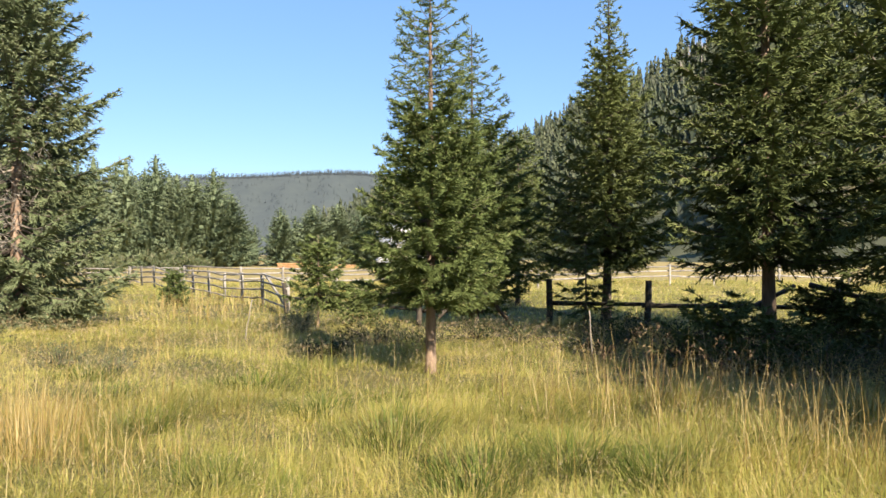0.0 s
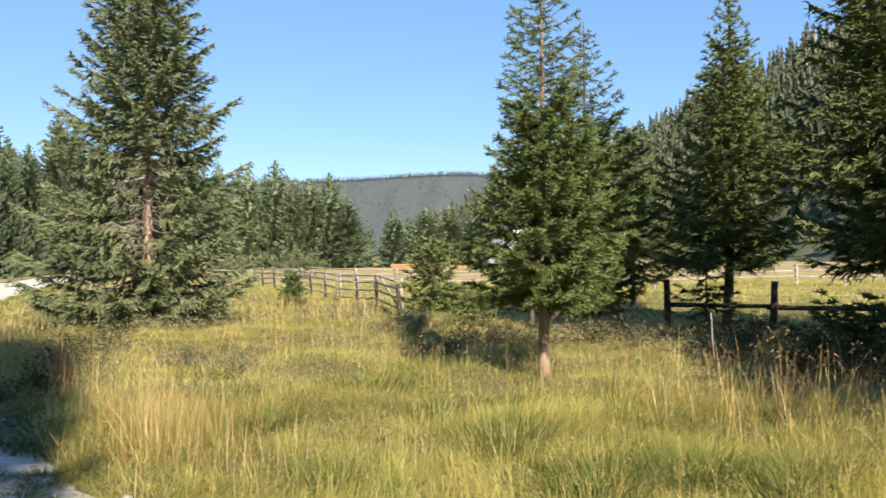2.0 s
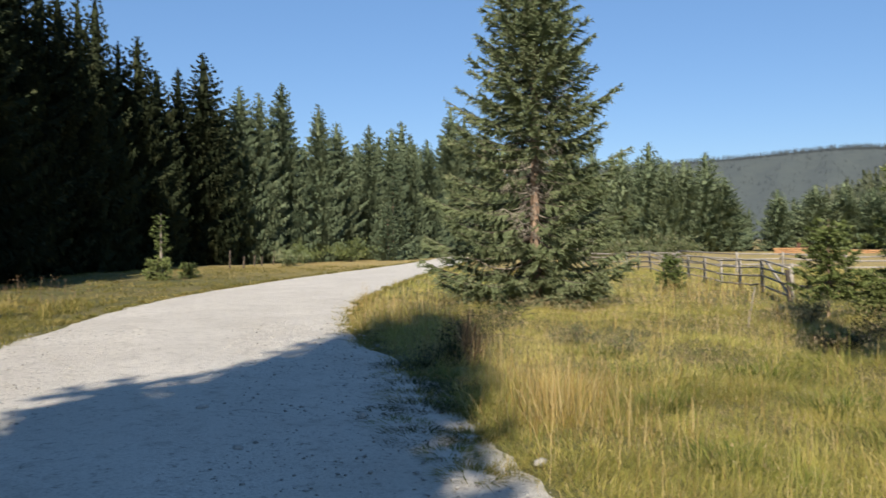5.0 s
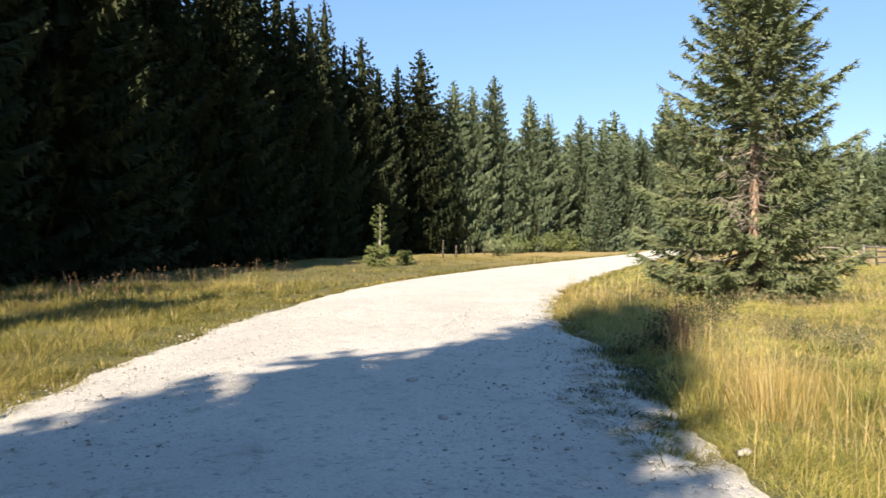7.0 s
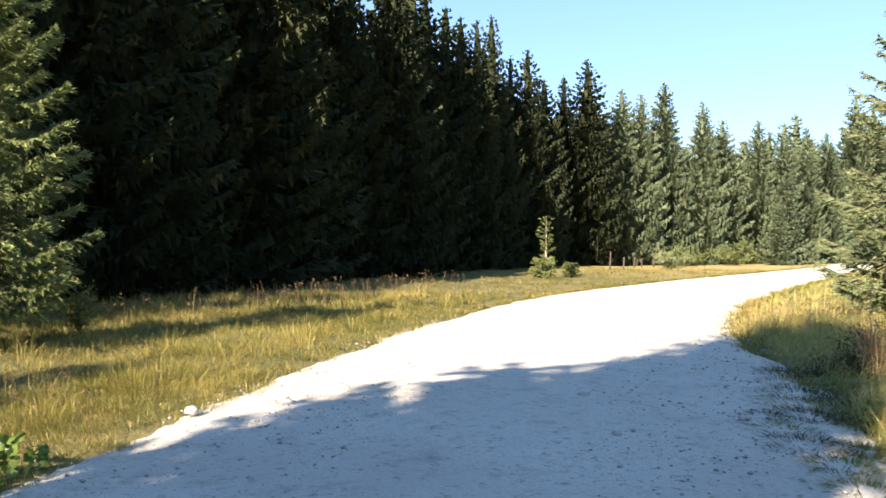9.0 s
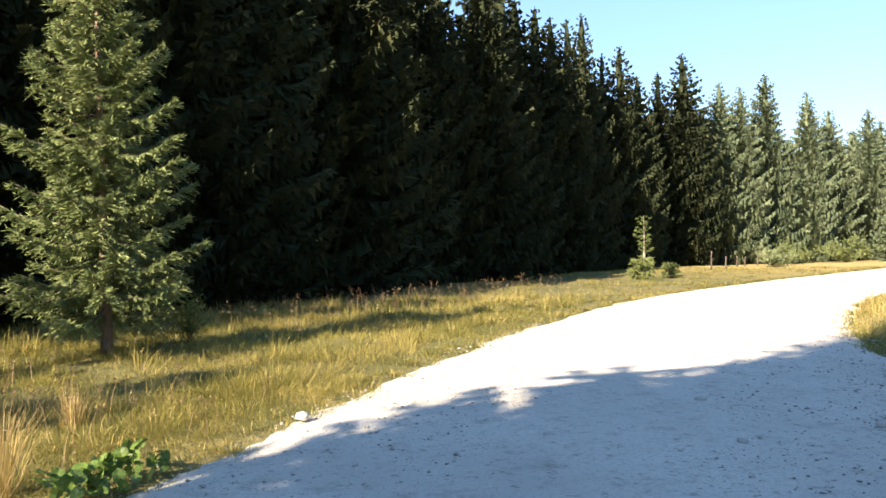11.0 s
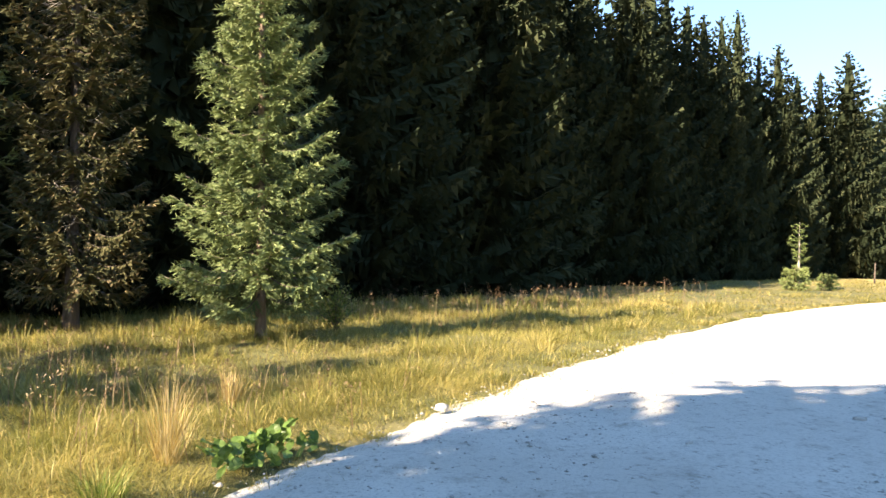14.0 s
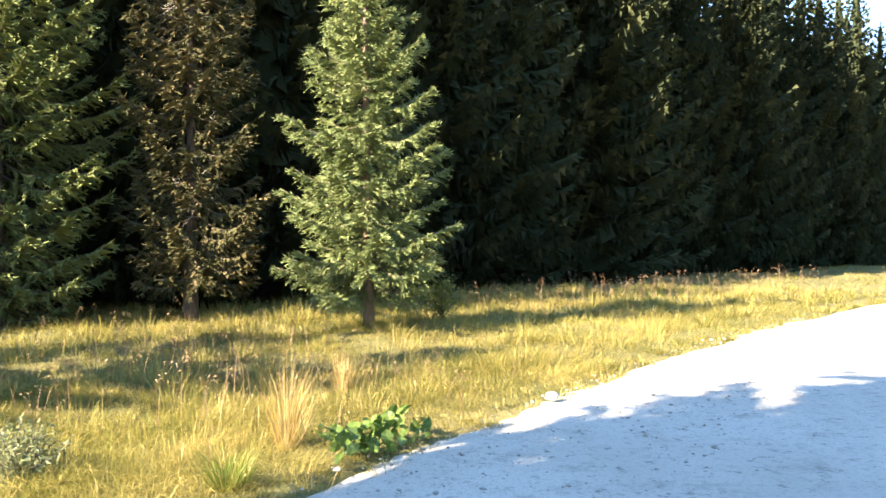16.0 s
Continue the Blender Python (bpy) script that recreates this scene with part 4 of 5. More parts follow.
def blade_mesh(name, xy_count, corners, per):
    """Blades whose triangles share corners, so that a blade is one island."""
    if per == 1:
        return loose_tris(name, corners)
    c = corners.reshape(-1, 3, 3, 3)
    v = np.stack([c[:, 0, 0], c[:, 0, 1], c[:, 0, 2], c[:, 1, 2], c[:, 2, 2]], 1)
    base = np.arange(len(v))[:, None] * 5
    t = (base[:, :, None] + np.array([[0, 1, 2], [0, 2, 3], [3, 2, 4]])[None]).reshape(-1, 3)
    return tri_mesh(name, v.reshape(-1, 3), t)


def scatter(rng, n, r0, r1, a0, a1, near=0.3):
    """Random places in a sector round the origin (degrees left of +y), off the road."""
    r = np.sqrt(rng.uniform(r0 * r0, r1 * r1, n))
    a = np.radians(rng.uniform(a0, a1, n))
    xy = np.column_stack([-np.sin(a) * r, np.cos(a) * r])
    d = off_road(xy)
    keep = d > near * rng.random(len(d))
    return xy[keep]


def meadow_side(xy):
    """True on the meadow, false on the verge between road and forest."""
    k = np.linalg.norm(xy[:, None] - MIDDLE[None, ::4], axis=2).argmin(1) * 4
    way = np.gradient(MIDDLE, axis=0)[k]
    d = xy - MIDDLE[k]
    return way[:, 0] * d[:, 1] - way[:, 1] * d[:, 0] < 0


def tall_factor(xy):
    """Clumps of taller and shorter growth."""
    return 0.75 + 0.45 * wave(xy[:, 0] * 2.3 + 4, xy[:, 1] * 2.3) + 0.2 * wave(xy[:, 1] * 5.1, xy[:, 0] * 4.7)


def tussocks(rng, n, each, spread, r0, r1, a0, a1, side):
    """Roots gathered in clumps: places, and the way each blade leans out of its clump."""
    c = scatter(rng, n, r0, r1, a0, a1, 0.2)
    c = c[meadow_side(c) == side]
    tall = np.clip(tall_factor(c), 0.4, 1.5) * rng.uniform(0.6, 1.3, len(c))
    idx = np.repeat(np.arange(len(c)), each)
    off = rng.normal(0, spread, (len(idx), 2)) * rng.uniform(0.6, 1.5, len(c))[idx][:, None]
    xy = c[idx] + off
    keep = off_road(xy) > 0.05
    return xy[keep], np.arctan2(off[:, 1], off[:, 0])[keep] + rng.normal(0, 0.7, keep.sum()), tall[idx][keep]


def build_grass():
    rng = np.random.default_rng(31)
    for name, n, each, spread, r0, r1, h, w, seg, a0, a1, side, mat in (
            ("near_meadow_grass", 3700, 32, 0.10, 3.6, 9.5, 0.34, 0.0038, 2, -38, 52, True, GRASS),
            ("meadow_grass", 5600, 24, 0.15, 9.5, 20, 0.33, 0.0085, 1, -36, 56, True, GRASS),
            ("far_meadow_grass", 9000, 12, 0.3, 20, 48, 0.42, 0.026, 1, -34, 58, True, GRASS),
            ("verge_grass", 3600, 34, 0.12, 4.5, 10, 0.23, 0.0055, 2, 40, 116, False, GRASS_SHORT),
            ("middle_verge_grass", 5200, 26, 0.16, 10, 20, 0.27, 0.011, 1, 34, 116, False, GRASS_SHORT),
            ("far_verge_grass", 5200, 18, 0.3, 20, 60, 0.26, 0.028, 1, 34, 112, False, GRASS_SHORT)):
        xy, th, tall = tussocks(rng, n, each, spread, r0, r1, a0, a1, side)
        fill = scatter(rng, int(len(xy) * 0.7), r0, r1, a0, a1)
        fill = fill[meadow_side(fill) == side]
        xy = np.concatenate([xy, fill])
        th = np.concatenate([th, rng.uniform(0, 6.283, len(fill))])
        tall = np.concatenate([tall, 0.55 * np.clip(tall_factor(fill), 0.4, 1.4)])
        flow = 2.6 * wave(xy[:, 0] * 1.3, xy[:, 1] * 1.3) + 1.7 * wave(xy[:, 1] * 3.7 + 2, xy[:, 0] * 3.3)    # laid by the wind, patch by patch
        th = np.where(rng.random(len(xy)) < 0.55, flow + rng.normal(0, 0.6, len(xy)), th)
        hh = h * tall * rng.uniform(0.5, 1.25, len(xy))
        hh *= np.clip(0.5 + off_road(xy) / (0.7 if side else 2.0), 0.5, 1.0)
        c = blades(rng, xy, hh, w * rng.uniform(0.6, 1.4, len(xy)), np.concatenate([np.abs(rng.normal(1.1, 0.5, len(xy) - len(fill))).clip(0.1, 1.8), rng.uniform(0.7, 2.1, len(fill))]), seg, th)
        tagged(part(name, blade_mesh(name, len(xy), c, seg), mat), "yellow-green uncut meadow grass in tussocks" if side else "low yellow-green grass on the roadside verge", "grass", kind="stuff")


def build_edge_grass():
    """Ragged short tufts that creep over both edges of the gravel."""
    rng = np.random.default_rng(36)
    spots = []
    for edge, sign, count, lo, hi in ((EDGE_R, 1, 420, 60, 190), (EDGE_L, -1, 420, 50, 200)):
        k = rng.integers(lo, hi, count)
        out = unit(edge[k] - MIDDLE[k])
        spots.append(edge[k] + out * (0.02 + np.abs(rng.normal(0, 0.16, count)) * np.where(rng.random(count) < 0.35, -1.0, 1.0))[:, None] + rng.normal(0, 0.05, (count, 2)))
    c = np.concatenate(spots)
    c = c[np.hypot(c[:, 0], c[:, 1]) > 2.6]
    idx = np.repeat(np.arange(len(c)), 36)
    off = rng.normal(0, 0.065, (len(idx), 2)) * rng.uniform(0.5, 1.6, len(c))[idx][:, None]
    xy = c[idx] + off
    r = np.hypot(xy[:, 0], xy[:, 1])
    hh = rng.uniform(0.05, 0.17, len(c))[idx] * rng.uniform(0.5, 1.1, len(idx))
    t = blades(rng, xy, hh + 0.05, 0.0022 + 0.0006 * r, rng.uniform(0.3, 1.6, len(idx)), 2, np.arctan2(off[:, 1], off[:, 0]))
    tagged(part("edge_grass", blade_mesh("edge_grass", len(idx), t, 2), GRASS_SHORT), "short ragged grass creeping over the gravel edge", "grass", kind="stuff")


def build_straw():
    """Tall dry stems with thin seed heads, in loose groups."""
    rng = np.random.default_rng(41)
    out, heads = [], []
    groups = [((-3.4, 6.5), 0.5, 150, 0.6), ((-4.2, 7.9), 0.6, 200, 0.58), ((-2.6, 6.3), 0.6, 60, 0.5), ((-9.9, 12.6), 0.9, 420, 0.6), ((-12.6, 16.2), 1.1, 300, 0.6),
              ((1.9, 8.4), 0.8, 170, 0.8), ((3.0, 8.0), 0.9, 170, 0.8), ((3.6, 6.8), 0.9, 300, 0.8), ((2.6, 5.6), 0.7, 260, 0.7), ((-1.0, 5.2), 0.9, 70, 0.5), ((0.6, 5.4), 0.9, 60, 0.5),
              ((-2.4, 5.6), 0.7, 90, 0.55), ((-1.7, 6.6), 0.7, 60, 0.5), ((3.2, 5.9), 0.5, 180, 0.75), ((-5.2, 12.8), 0.9, 140, 0.5), ((-6.4, 9.6), 0.7, 160, 0.6),
              ((-7.5, 25.5), 1.2, 240, 0.7), ((-6.3, 21.5), 1.2, 220, 0.7), ((-3.6, 14.0), 1.2, 90, 0.6), ((-5.0, 17.5), 1.5, 120, 0.6)]
    xy = np.concatenate([np.array(c) + rng.normal(0, r, (k, 2)) * [1, 1] for c, r, k, _ in groups] + [scatter(rng, 500, 3.8, 12, -36, 50)])
    hh = np.concatenate([np.full(k, h) for _, _, k, h in groups] + [np.full(len(xy) - sum(g[2] for g in groups), 0.55)]) * rng.uniform(0.6, 1.25, len(xy))
    keep = (off_road(xy) > 0.05) & meadow_side(xy)
    xy, hh = xy[keep], hh[keep]
    r = np.hypot(xy[:, 0], xy[:, 1])
    c = blades(rng, xy, hh, 0.0026 + 0.0004 * r, np.abs(rng.normal(0.5, 0.4, len(xy))), 2)
    tagged(part("dry_stems", blade_mesh("dry_stems", len(xy), c, 2), STRAW), "tall dry golden grass stems in the meadow", "grass", kind="stuff")


def build_panicles():
    rng = np.random.default_rng(51)
    xy = scatter(rng, 42000, 3.8, 18, -38, 54)
    xy = xy[meadow_side(xy)]
    n = len(xy)
    r = np.hypot(xy[:, 0], xy[:, 1])
    z = ground_heights(xy[:, 0], xy[:, 1]) + 0.40 * np.clip(tall_factor(xy), 0.4, 1.3) * rng.uniform(0.5, 1.2, n) * np.clip(off_road(xy), 0.3, 1)
    p = np.column_stack([xy, z])
    d = unit(rng.normal(0, 1, (n, 3)) + [0, 0, 0.8])
    w = unit(rng.normal(0, 1, (n, 3))) * (0.0012 + 0.00025 * r)[:, None]
    c = np.stack([p - w, p + w, p + d * (0.02 + 0.002 * r)[:, None]], 1)
    tagged(part("grass_panicles", loose_tris("grass_panicles", c), PANICLE), "fine tan grass panicles over the meadow", "grass", kind="stuff")


build_grass()
build_edge_grass()
build_straw()
build_panicles()


# ---- small plants ----
def clump(name, label, at, high, wide, count, mat, width=0.006, bend=0.5, seed=1, category="grass tuft"):
    """A tuft of blades from one root, leaning outwards."""
    rng = np.random.default_rng(seed)
    th = rng.uniform(0, 6.283, count)
    r = wide * 0.35 * np.sqrt(rng.random(count))
    xy = np.array(at) + np.column_stack([np.cos(th), np.sin(th)]) * r[:, None]
    hh = high * rng.uniform(0.55, 1.1, count)
    c = blades(rng, xy, hh, width * rng.uniform(0.7, 1.3, count), np.abs(rng.normal(bend, 0.25, count)), 2, th + rng.normal(0, 0.4, count))
    return tagged(part(name, blade_mesh(name, count, c, 2), mat), label, category)


clump("sedge_clump", "dark green arching sedge tussock in the meadow", (0.26, 5.74), 0.42, 1.0, 420, SEDGE, 0.007, 0.8, 1)
clump("sedge_clump", "green arching sedge tussock among yellow grass", (-0.45, 6.6), 0.38, 1.2, 340, SEDGE, 0.007, 0.7, 2)
clump("sedge_clump", "green sedge tussock in tall meadow grass", (-2.2, 9.3), 0.4, 1.3, 320, SEDGE, 0.009, 0.7, 3)
clump("sedge_clump", "green sedge tussock near the shaded fence", (3.9, 7.4), 0.6, 0.6, 260, SEDGE, 0.008, 0.8, 4)
for i, (x, y, h, w) in enumerate([(0.95, 6.1, 0.42, 0.9), (1.5, 5.6, 0.4, 0.8), (0.1, 5.1, 0.34, 0.8), (-1.6, 5.7, 0.32, 0.8), (-2.7, 7.4, 0.36, 0.9), (-1.2, 7.9, 0.36, 1.1), (0.9, 8.1, 0.34, 1.1), (-3.7, 9.0, 0.38, 1.2), (-4.6, 10.4, 0.4, 1.1), (2.6, 6.3, 0.5, 0.8), (3.5, 5.5, 0.5, 0.7), (-0.6, 9.0, 0.32, 1.2)]):
    clump("sedge_clump", "arching green sedge tussock among meadow grass", (x, y), h, w, 300, SEDGE, 0.006, 0.9, 100 + i)
for i, (x, y, h) in enumerate([(3.9, 7.9, 0.95), (4.5, 7.3, 1.0), (4.9, 8.3, 0.95), (3.4, 7.2, 0.85)]):
    clump("reed_tuft", "long arching straw stems before the shaded trees", (x, y), h, 0.5, 26, STRAW, 0.007, 0.95, 130 + i)
clump("sedge_clump", "small dark sedge tuft at the road edge", (-5.3, -1.25), 0.34, 0.3, 240, SEDGE, 0.005, 0.6, 5)
clump("straw_tuft", "pale dry straw tuft standing on the verge", (-6.2, -0.95), 0.74, 0.22, 170, STRAW, 0.0045, 0.3, 6)
clump("straw_tuft", "low dry straw tuft on the verge", (-8.5, -0.55), 0.5, 0.3, 110, STRAW, 0.008, 0.3, 7)
clump("straw_tuft", "golden dry grass tuft beside the road", (-3.15, 6.15), 0.66, 1.2, 110, STRAW, 0.006, 0.25, 8)
clump("straw_tuft", "golden dry grass tuft beside the gravel", (-3.6, 7.1), 0.7, 1.2, 170, STRAW, 0.006, 0.25, 9)
clump("straw_tuft", "rusty dry dock stems in shade", (-6.4, 9.9), 0.75, 0.4, 60, SEEDS, 0.012, 0.25, 10)
clump("straw_tuft", "rusty dry dock stems beside the path", (-5.9, 9.2), 0.65, 0.3, 40, SEEDS, 0.012, 0.3, 11)
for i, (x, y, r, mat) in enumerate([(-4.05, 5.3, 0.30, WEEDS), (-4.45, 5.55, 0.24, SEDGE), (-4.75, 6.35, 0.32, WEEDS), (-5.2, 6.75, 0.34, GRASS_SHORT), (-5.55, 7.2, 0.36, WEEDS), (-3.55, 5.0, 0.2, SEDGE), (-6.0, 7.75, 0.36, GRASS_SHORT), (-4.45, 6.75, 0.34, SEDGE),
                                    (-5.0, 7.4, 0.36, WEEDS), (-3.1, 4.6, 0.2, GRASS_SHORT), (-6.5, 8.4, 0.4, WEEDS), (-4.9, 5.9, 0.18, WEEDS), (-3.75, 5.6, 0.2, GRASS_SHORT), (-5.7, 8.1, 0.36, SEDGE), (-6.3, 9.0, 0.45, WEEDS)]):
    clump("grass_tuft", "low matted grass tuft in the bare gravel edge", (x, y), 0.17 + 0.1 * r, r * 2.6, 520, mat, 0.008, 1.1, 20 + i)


def verge_tufts():
    """Longer grass standing in loose tufts on the verge."""
    rng = np.random.default_rng(81)
    c = scatter(rng, 1500, 5.5, 26, 48, 114, 0.9)
    c = c[~meadow_side(c) & (off_road(c) > 0.8)]
    each = 34
    idx = np.repeat(np.arange(len(c)), each)
    off = rng.normal(0, 0.11, (len(idx), 2))
    xy = c[idx] + off
    r = np.hypot(xy[:, 0], xy[:, 1])
    hh = rng.uniform(0.18, 0.44, len(c))[idx] * rng.uniform(0.6, 1.1, len(idx))
    t = blades(rng, xy, hh, 0.002 + 0.0005 * r, np.abs(rng.normal(0.8, 0.45, len(idx))), 2, np.arctan2(off[:, 1], off[:, 0]))
    tagged(part("verge_tufts", blade_mesh("verge_tufts", len(idx), t, 2), GRASS_SHORT), "longer yellowing grass tufts on the verge", "grass", kind="stuff")


verge_tufts()


def shrub(name, label, at, high, wide, leaves, mat, leaf=0.04, seed=1):
    rng = np.random.default_rng(seed)
    root = np.array([*at, ground_z(*at) - 0.03])
    holder = tagged(new(name), label, "shrub")
    stems, tips = [], []
    for _ in range(22):
        th, sp = rng.uniform(0, 6.283), wide * np.sqrt(rng.random())
        tip = root + [math.cos(th) * sp, math.sin(th) * sp, high * (1.05 - 0.5 * (sp / wide) ** 2) * rng.uniform(0.75, 1.1)]
        mid = root + (tip - root) * [0.45, 0.45, 0.6]
        stems.append(tube([root, mid, tip], [0.008, 0.006, 0.003], 4))
        tips.append((root, mid, tip))
    part("stemwork", tri_mesh("stemwork", *joined(stems)), BARK_DARK, holder)
    tagged(holder.children[0], kind="stuff")
    pick = rng.integers(0, 22, leaves)
    k = rng.uniform(0.25, 1.05, leaves)[:, None]
    t = np.array(tips)[pick]
    p = (1 - k) ** 2 * t[:, 0] + 2 * k * (1 - k) * t[:, 1] + k ** 2 * t[:, 2] + rng.normal(0, 0.05 * wide + 0.02, (leaves, 3))
    a, b = unit(rng.normal(0, 1, (leaves, 3))), unit(rng.normal(0, 1, (leaves, 3)) + [0, 0, 0.4])
    ln = leaf * rng.uniform(0.6, 1.3, (leaves, 1))
    part("foliage", loose_tris("foliage", np.stack([p, p + b * ln * 0.6 + a * ln * 0.35, p + b * ln * 1.2], 1)), mat, holder)
    return holder


shrub("grey_shrub", "low grey-green leafy shrub in the meadow", (-5.45, 11.5), 0.42, 0.45, 900, SHRUB, 0.05, 1)
shrub("grey_shrub", "small pale grey-green shrub in the meadow", (-4.5, 11.3), 0.34, 0.35, 600, SHRUB, 0.05, 2)
shrub("dark_shrub", "dull grey shrub under the sapling by the fence", (-2.9, 16.5), 0.55, 0.6, 1500, SHRUB, 0.06, 3)
# weeds kept almost black so the shade on the ground looks deeper
shrub("dark_shrub", "leafy weeds coloured dark to deepen the shade of trees", (-1.3, 15.3), 0.5, 0.7, 1500, WEEDS, 0.06, 4)
shrub("dark_shrub", "weeds coloured dark to deepen the shade along the fence", (0.6, 15.6), 0.45, 0.9, 1500, WEEDS, 0.06, 5)
shrub("dark_shrub", "bush coloured dark to deepen the shade under spruces", (3.4, 15.4), 0.6, 0.9, 1600, WEEDS, 0.06, 6)
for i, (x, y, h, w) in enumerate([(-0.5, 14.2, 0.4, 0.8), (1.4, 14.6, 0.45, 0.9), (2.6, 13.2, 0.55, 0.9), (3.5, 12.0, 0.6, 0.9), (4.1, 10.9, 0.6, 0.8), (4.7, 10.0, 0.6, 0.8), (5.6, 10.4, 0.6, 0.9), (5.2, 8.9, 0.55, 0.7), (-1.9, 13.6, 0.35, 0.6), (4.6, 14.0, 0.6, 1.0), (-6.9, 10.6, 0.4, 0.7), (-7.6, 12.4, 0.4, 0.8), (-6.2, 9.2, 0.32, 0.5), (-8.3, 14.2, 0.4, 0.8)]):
    shrub("dark_shrub", "leafy weeds coloured dark to deepen shade on the grass", (x, y), h, w, 1100, WEEDS, 0.055, 60 + i)
shrub("verge_shrub", "small grey leafy bush on the verge", (-5.6, -2.6), 0.36, 0.35, 1800, SHRUB, 0.045, 7)
shrub("verge_shrub", "dark low bush beside the sunlit spruce", (-15.0, 1.2), 0.85, 0.5, 1200, SEDGE, 0.07, 8)
shrub("forest_shrub", "pale green bushes at the forest foot", (-47.6, 50.0), 1.7, 2.4, 1600, NEEDLES, 0.22, 9)
shrub("forest_shrub", "pale green bushes beside the road bend", (-46.2, 54.5), 2.0, 2.4, 1600, NEEDLES, 0.22, 10)
shrub("forest_shrub", "low green bush in front of the forest", (-43.5, 44.0), 1.4, 1.8, 1000, NEEDLES_BLUE, 0.25, 11)
shrub("willow_shrub", "pale silvery willow scrub beyond the fence", (-22.5, 68.0), 1.9, 3.2, 1600, SHRUB, 0.32, 12)
shrub("willow_shrub", "pale silvery willow scrub in the hayfield", (-27.5, 66.0), 1.7, 3.0, 1500, SHRUB, 0.32, 13)
spruce("sapling", "little bushy spruce at the foot of a thin tree", (-31.3, 23.3), 1.0, 0.6, 31, NEEDLES, BARK, start=0.1, whorl=0.15, arms=6, twig=0.14, step=0.1, leaf=0.17, finger=0.022, power=0.7)
spruce("sapling", "little bushy spruce beside the road", (-33.8, 27.0), 0.85, 0.42, 32, NEEDLES, BARK, start=0.1, whorl=0.15, arms=6, twig=0.14, step=0.1, leaf=0.17, finger=0.022, power=0.7)
spruce("sapling", "sparse dark sapling in front of a shaded spruce", (2.95, 16.8), 1.75, 0.7, 33, NEEDLES, BARK_DARK, start=0.25, whorl=0.22, arms=5, twig=0.13, step=0.07, leaf=0.11, power=0.6, lift=0.2)
for i, (x, y, h) in enumerate([(3.9, 11.5, 1.0), (5.7, 11.9, 1.1), (4.5, 11.0, 0.8)]):
    spruce("sapling", "low dark spruce sapling in the shade of tall trees", (x, y), h, 0.85, 140 + i, NEEDLES, BARK_DARK, start=0.12, whorl=0.16, arms=6, twig=0.09, step=0.06, leaf=0.1, finger=0.01, power=0.6)
spruce("sapling", "low spreading spruce sapling under tall trees", (6.3, 11.2), 1.0, 0.9, 34, NEEDLES, BARK_DARK, start=0.15, whorl=0.14, arms=6, twig=0.1, step=0.06, leaf=0.1, power=0.6)
spruce("young_forest_spruce", "small sunlit grey-green spruce at the forest edge", (-46.8, 61.5), 8.0, 2.4, 35, SUNNY_NEEDLES, BARK, start=0.3, whorl=0.5, arms=8, twig=0.27, droop=0.45, hang=0.5, fan=True)
spruce("young_forest_spruce", "small pale spruce before the dark forest", (-44.6, 57.8), 5.0, 1.5, 36, SUNNY_NEEDLES, BARK, start=0.2, whorl=0.3, arms=8, twig=0.2, droop=0.3, hang=0.5, fan=True)
for i, (x, y, h) in enumerate([(-41.4, 36.5, 1.2), (-42.6, 38.8, 0.8), (-43.9, 41.0, 0.8), (-44.6, 42.4, 0.7), (-45.2, 44.2, 1.1)]):
    tagged(part("stump_post", log((x, y, -0.1), (x + 0.06, y, h), 0.06, 0.045, 300 + i), BARK_DARK), "old dark wooden post at the forest edge", "post", "old forest posts")
tagged(part("dead_stem", log((2.2, 11.98, -0.05), (2.16, 12.0, 0.75), 0.016, 0.011, 320, 5), BARK_PALE), "thin pale bare stem standing in grass", "stem")


def big_leaf(rng):
    """One cupped, wavy-edged leaf, root at the origin, about one unit long."""
    bm = bmesh.new()
    mid = [bm.verts.new((0.02 + 0.98 * k / 4, 0, 0.10 * math.sin(3.1 * k / 4))) for k in range(5)]
    for sgn in (1, -1):
        rim = []
        for k in range(5):
            u = k / 4
            w = 0.46 * math.sin(math.pi * min(1, 0.12 + 0.88 * u)) ** 0.6 if k < 4 else 0.02
            rim.append(bm.verts.new((0.98 * u - 0.1 * (1 - u) * (k == 0) + rng.normal(0, 0.02), sgn * (w + rng.normal(0, 0.03)), 0.14 + 0.10 * math.sin(3.1 * u) + rng.normal(0, 0.05))))
        for k in range(4):
            bm.faces.new((mid[k], mid[k + 1], rim[k + 1], rim[k]) if sgn < 0 else (mid[k], rim[k], rim[k + 1], mid[k + 1]))
    return bm


def broadleaf_plant():
    rng = np.random.default_rng(8)
    plant = tagged(new("broadleaf_plant"), "low plant with large glossy green leaves at the road edge", "plant")
    meshes = []
    for k in range(5):
        me = bpy.data.meshes.new("leaf")
        bm = big_leaf(rng)
        bm.to_mesh(me)
        bm.free()
        me.materials.append(BROADLEAF)
        meshes.append(me)
    a, b = Vector((-5.72, -0.62, 0)), Vector((-6.45, 0.0, 0))
    for i in range(96):
        q = a.lerp(b, rng.random()) + Vector((rng.normal(0, 0.10), rng.normal(0, 0.10), 0))
        ob = new("leaf", meshes[i % 5])
        ob.parent = plant
        z = ground_z(q.x, q.y) + rng.uniform(0.03, 0.2)
        sc = rng.uniform(0.065, 0.115)
        ob.matrix_basis = pose(q.x, q.y, z, rng.uniform(-35, 35), rng.uniform(-75, -10), rng.uniform(0, 360)) @ Matrix.Diagonal((sc, sc, sc, 1))


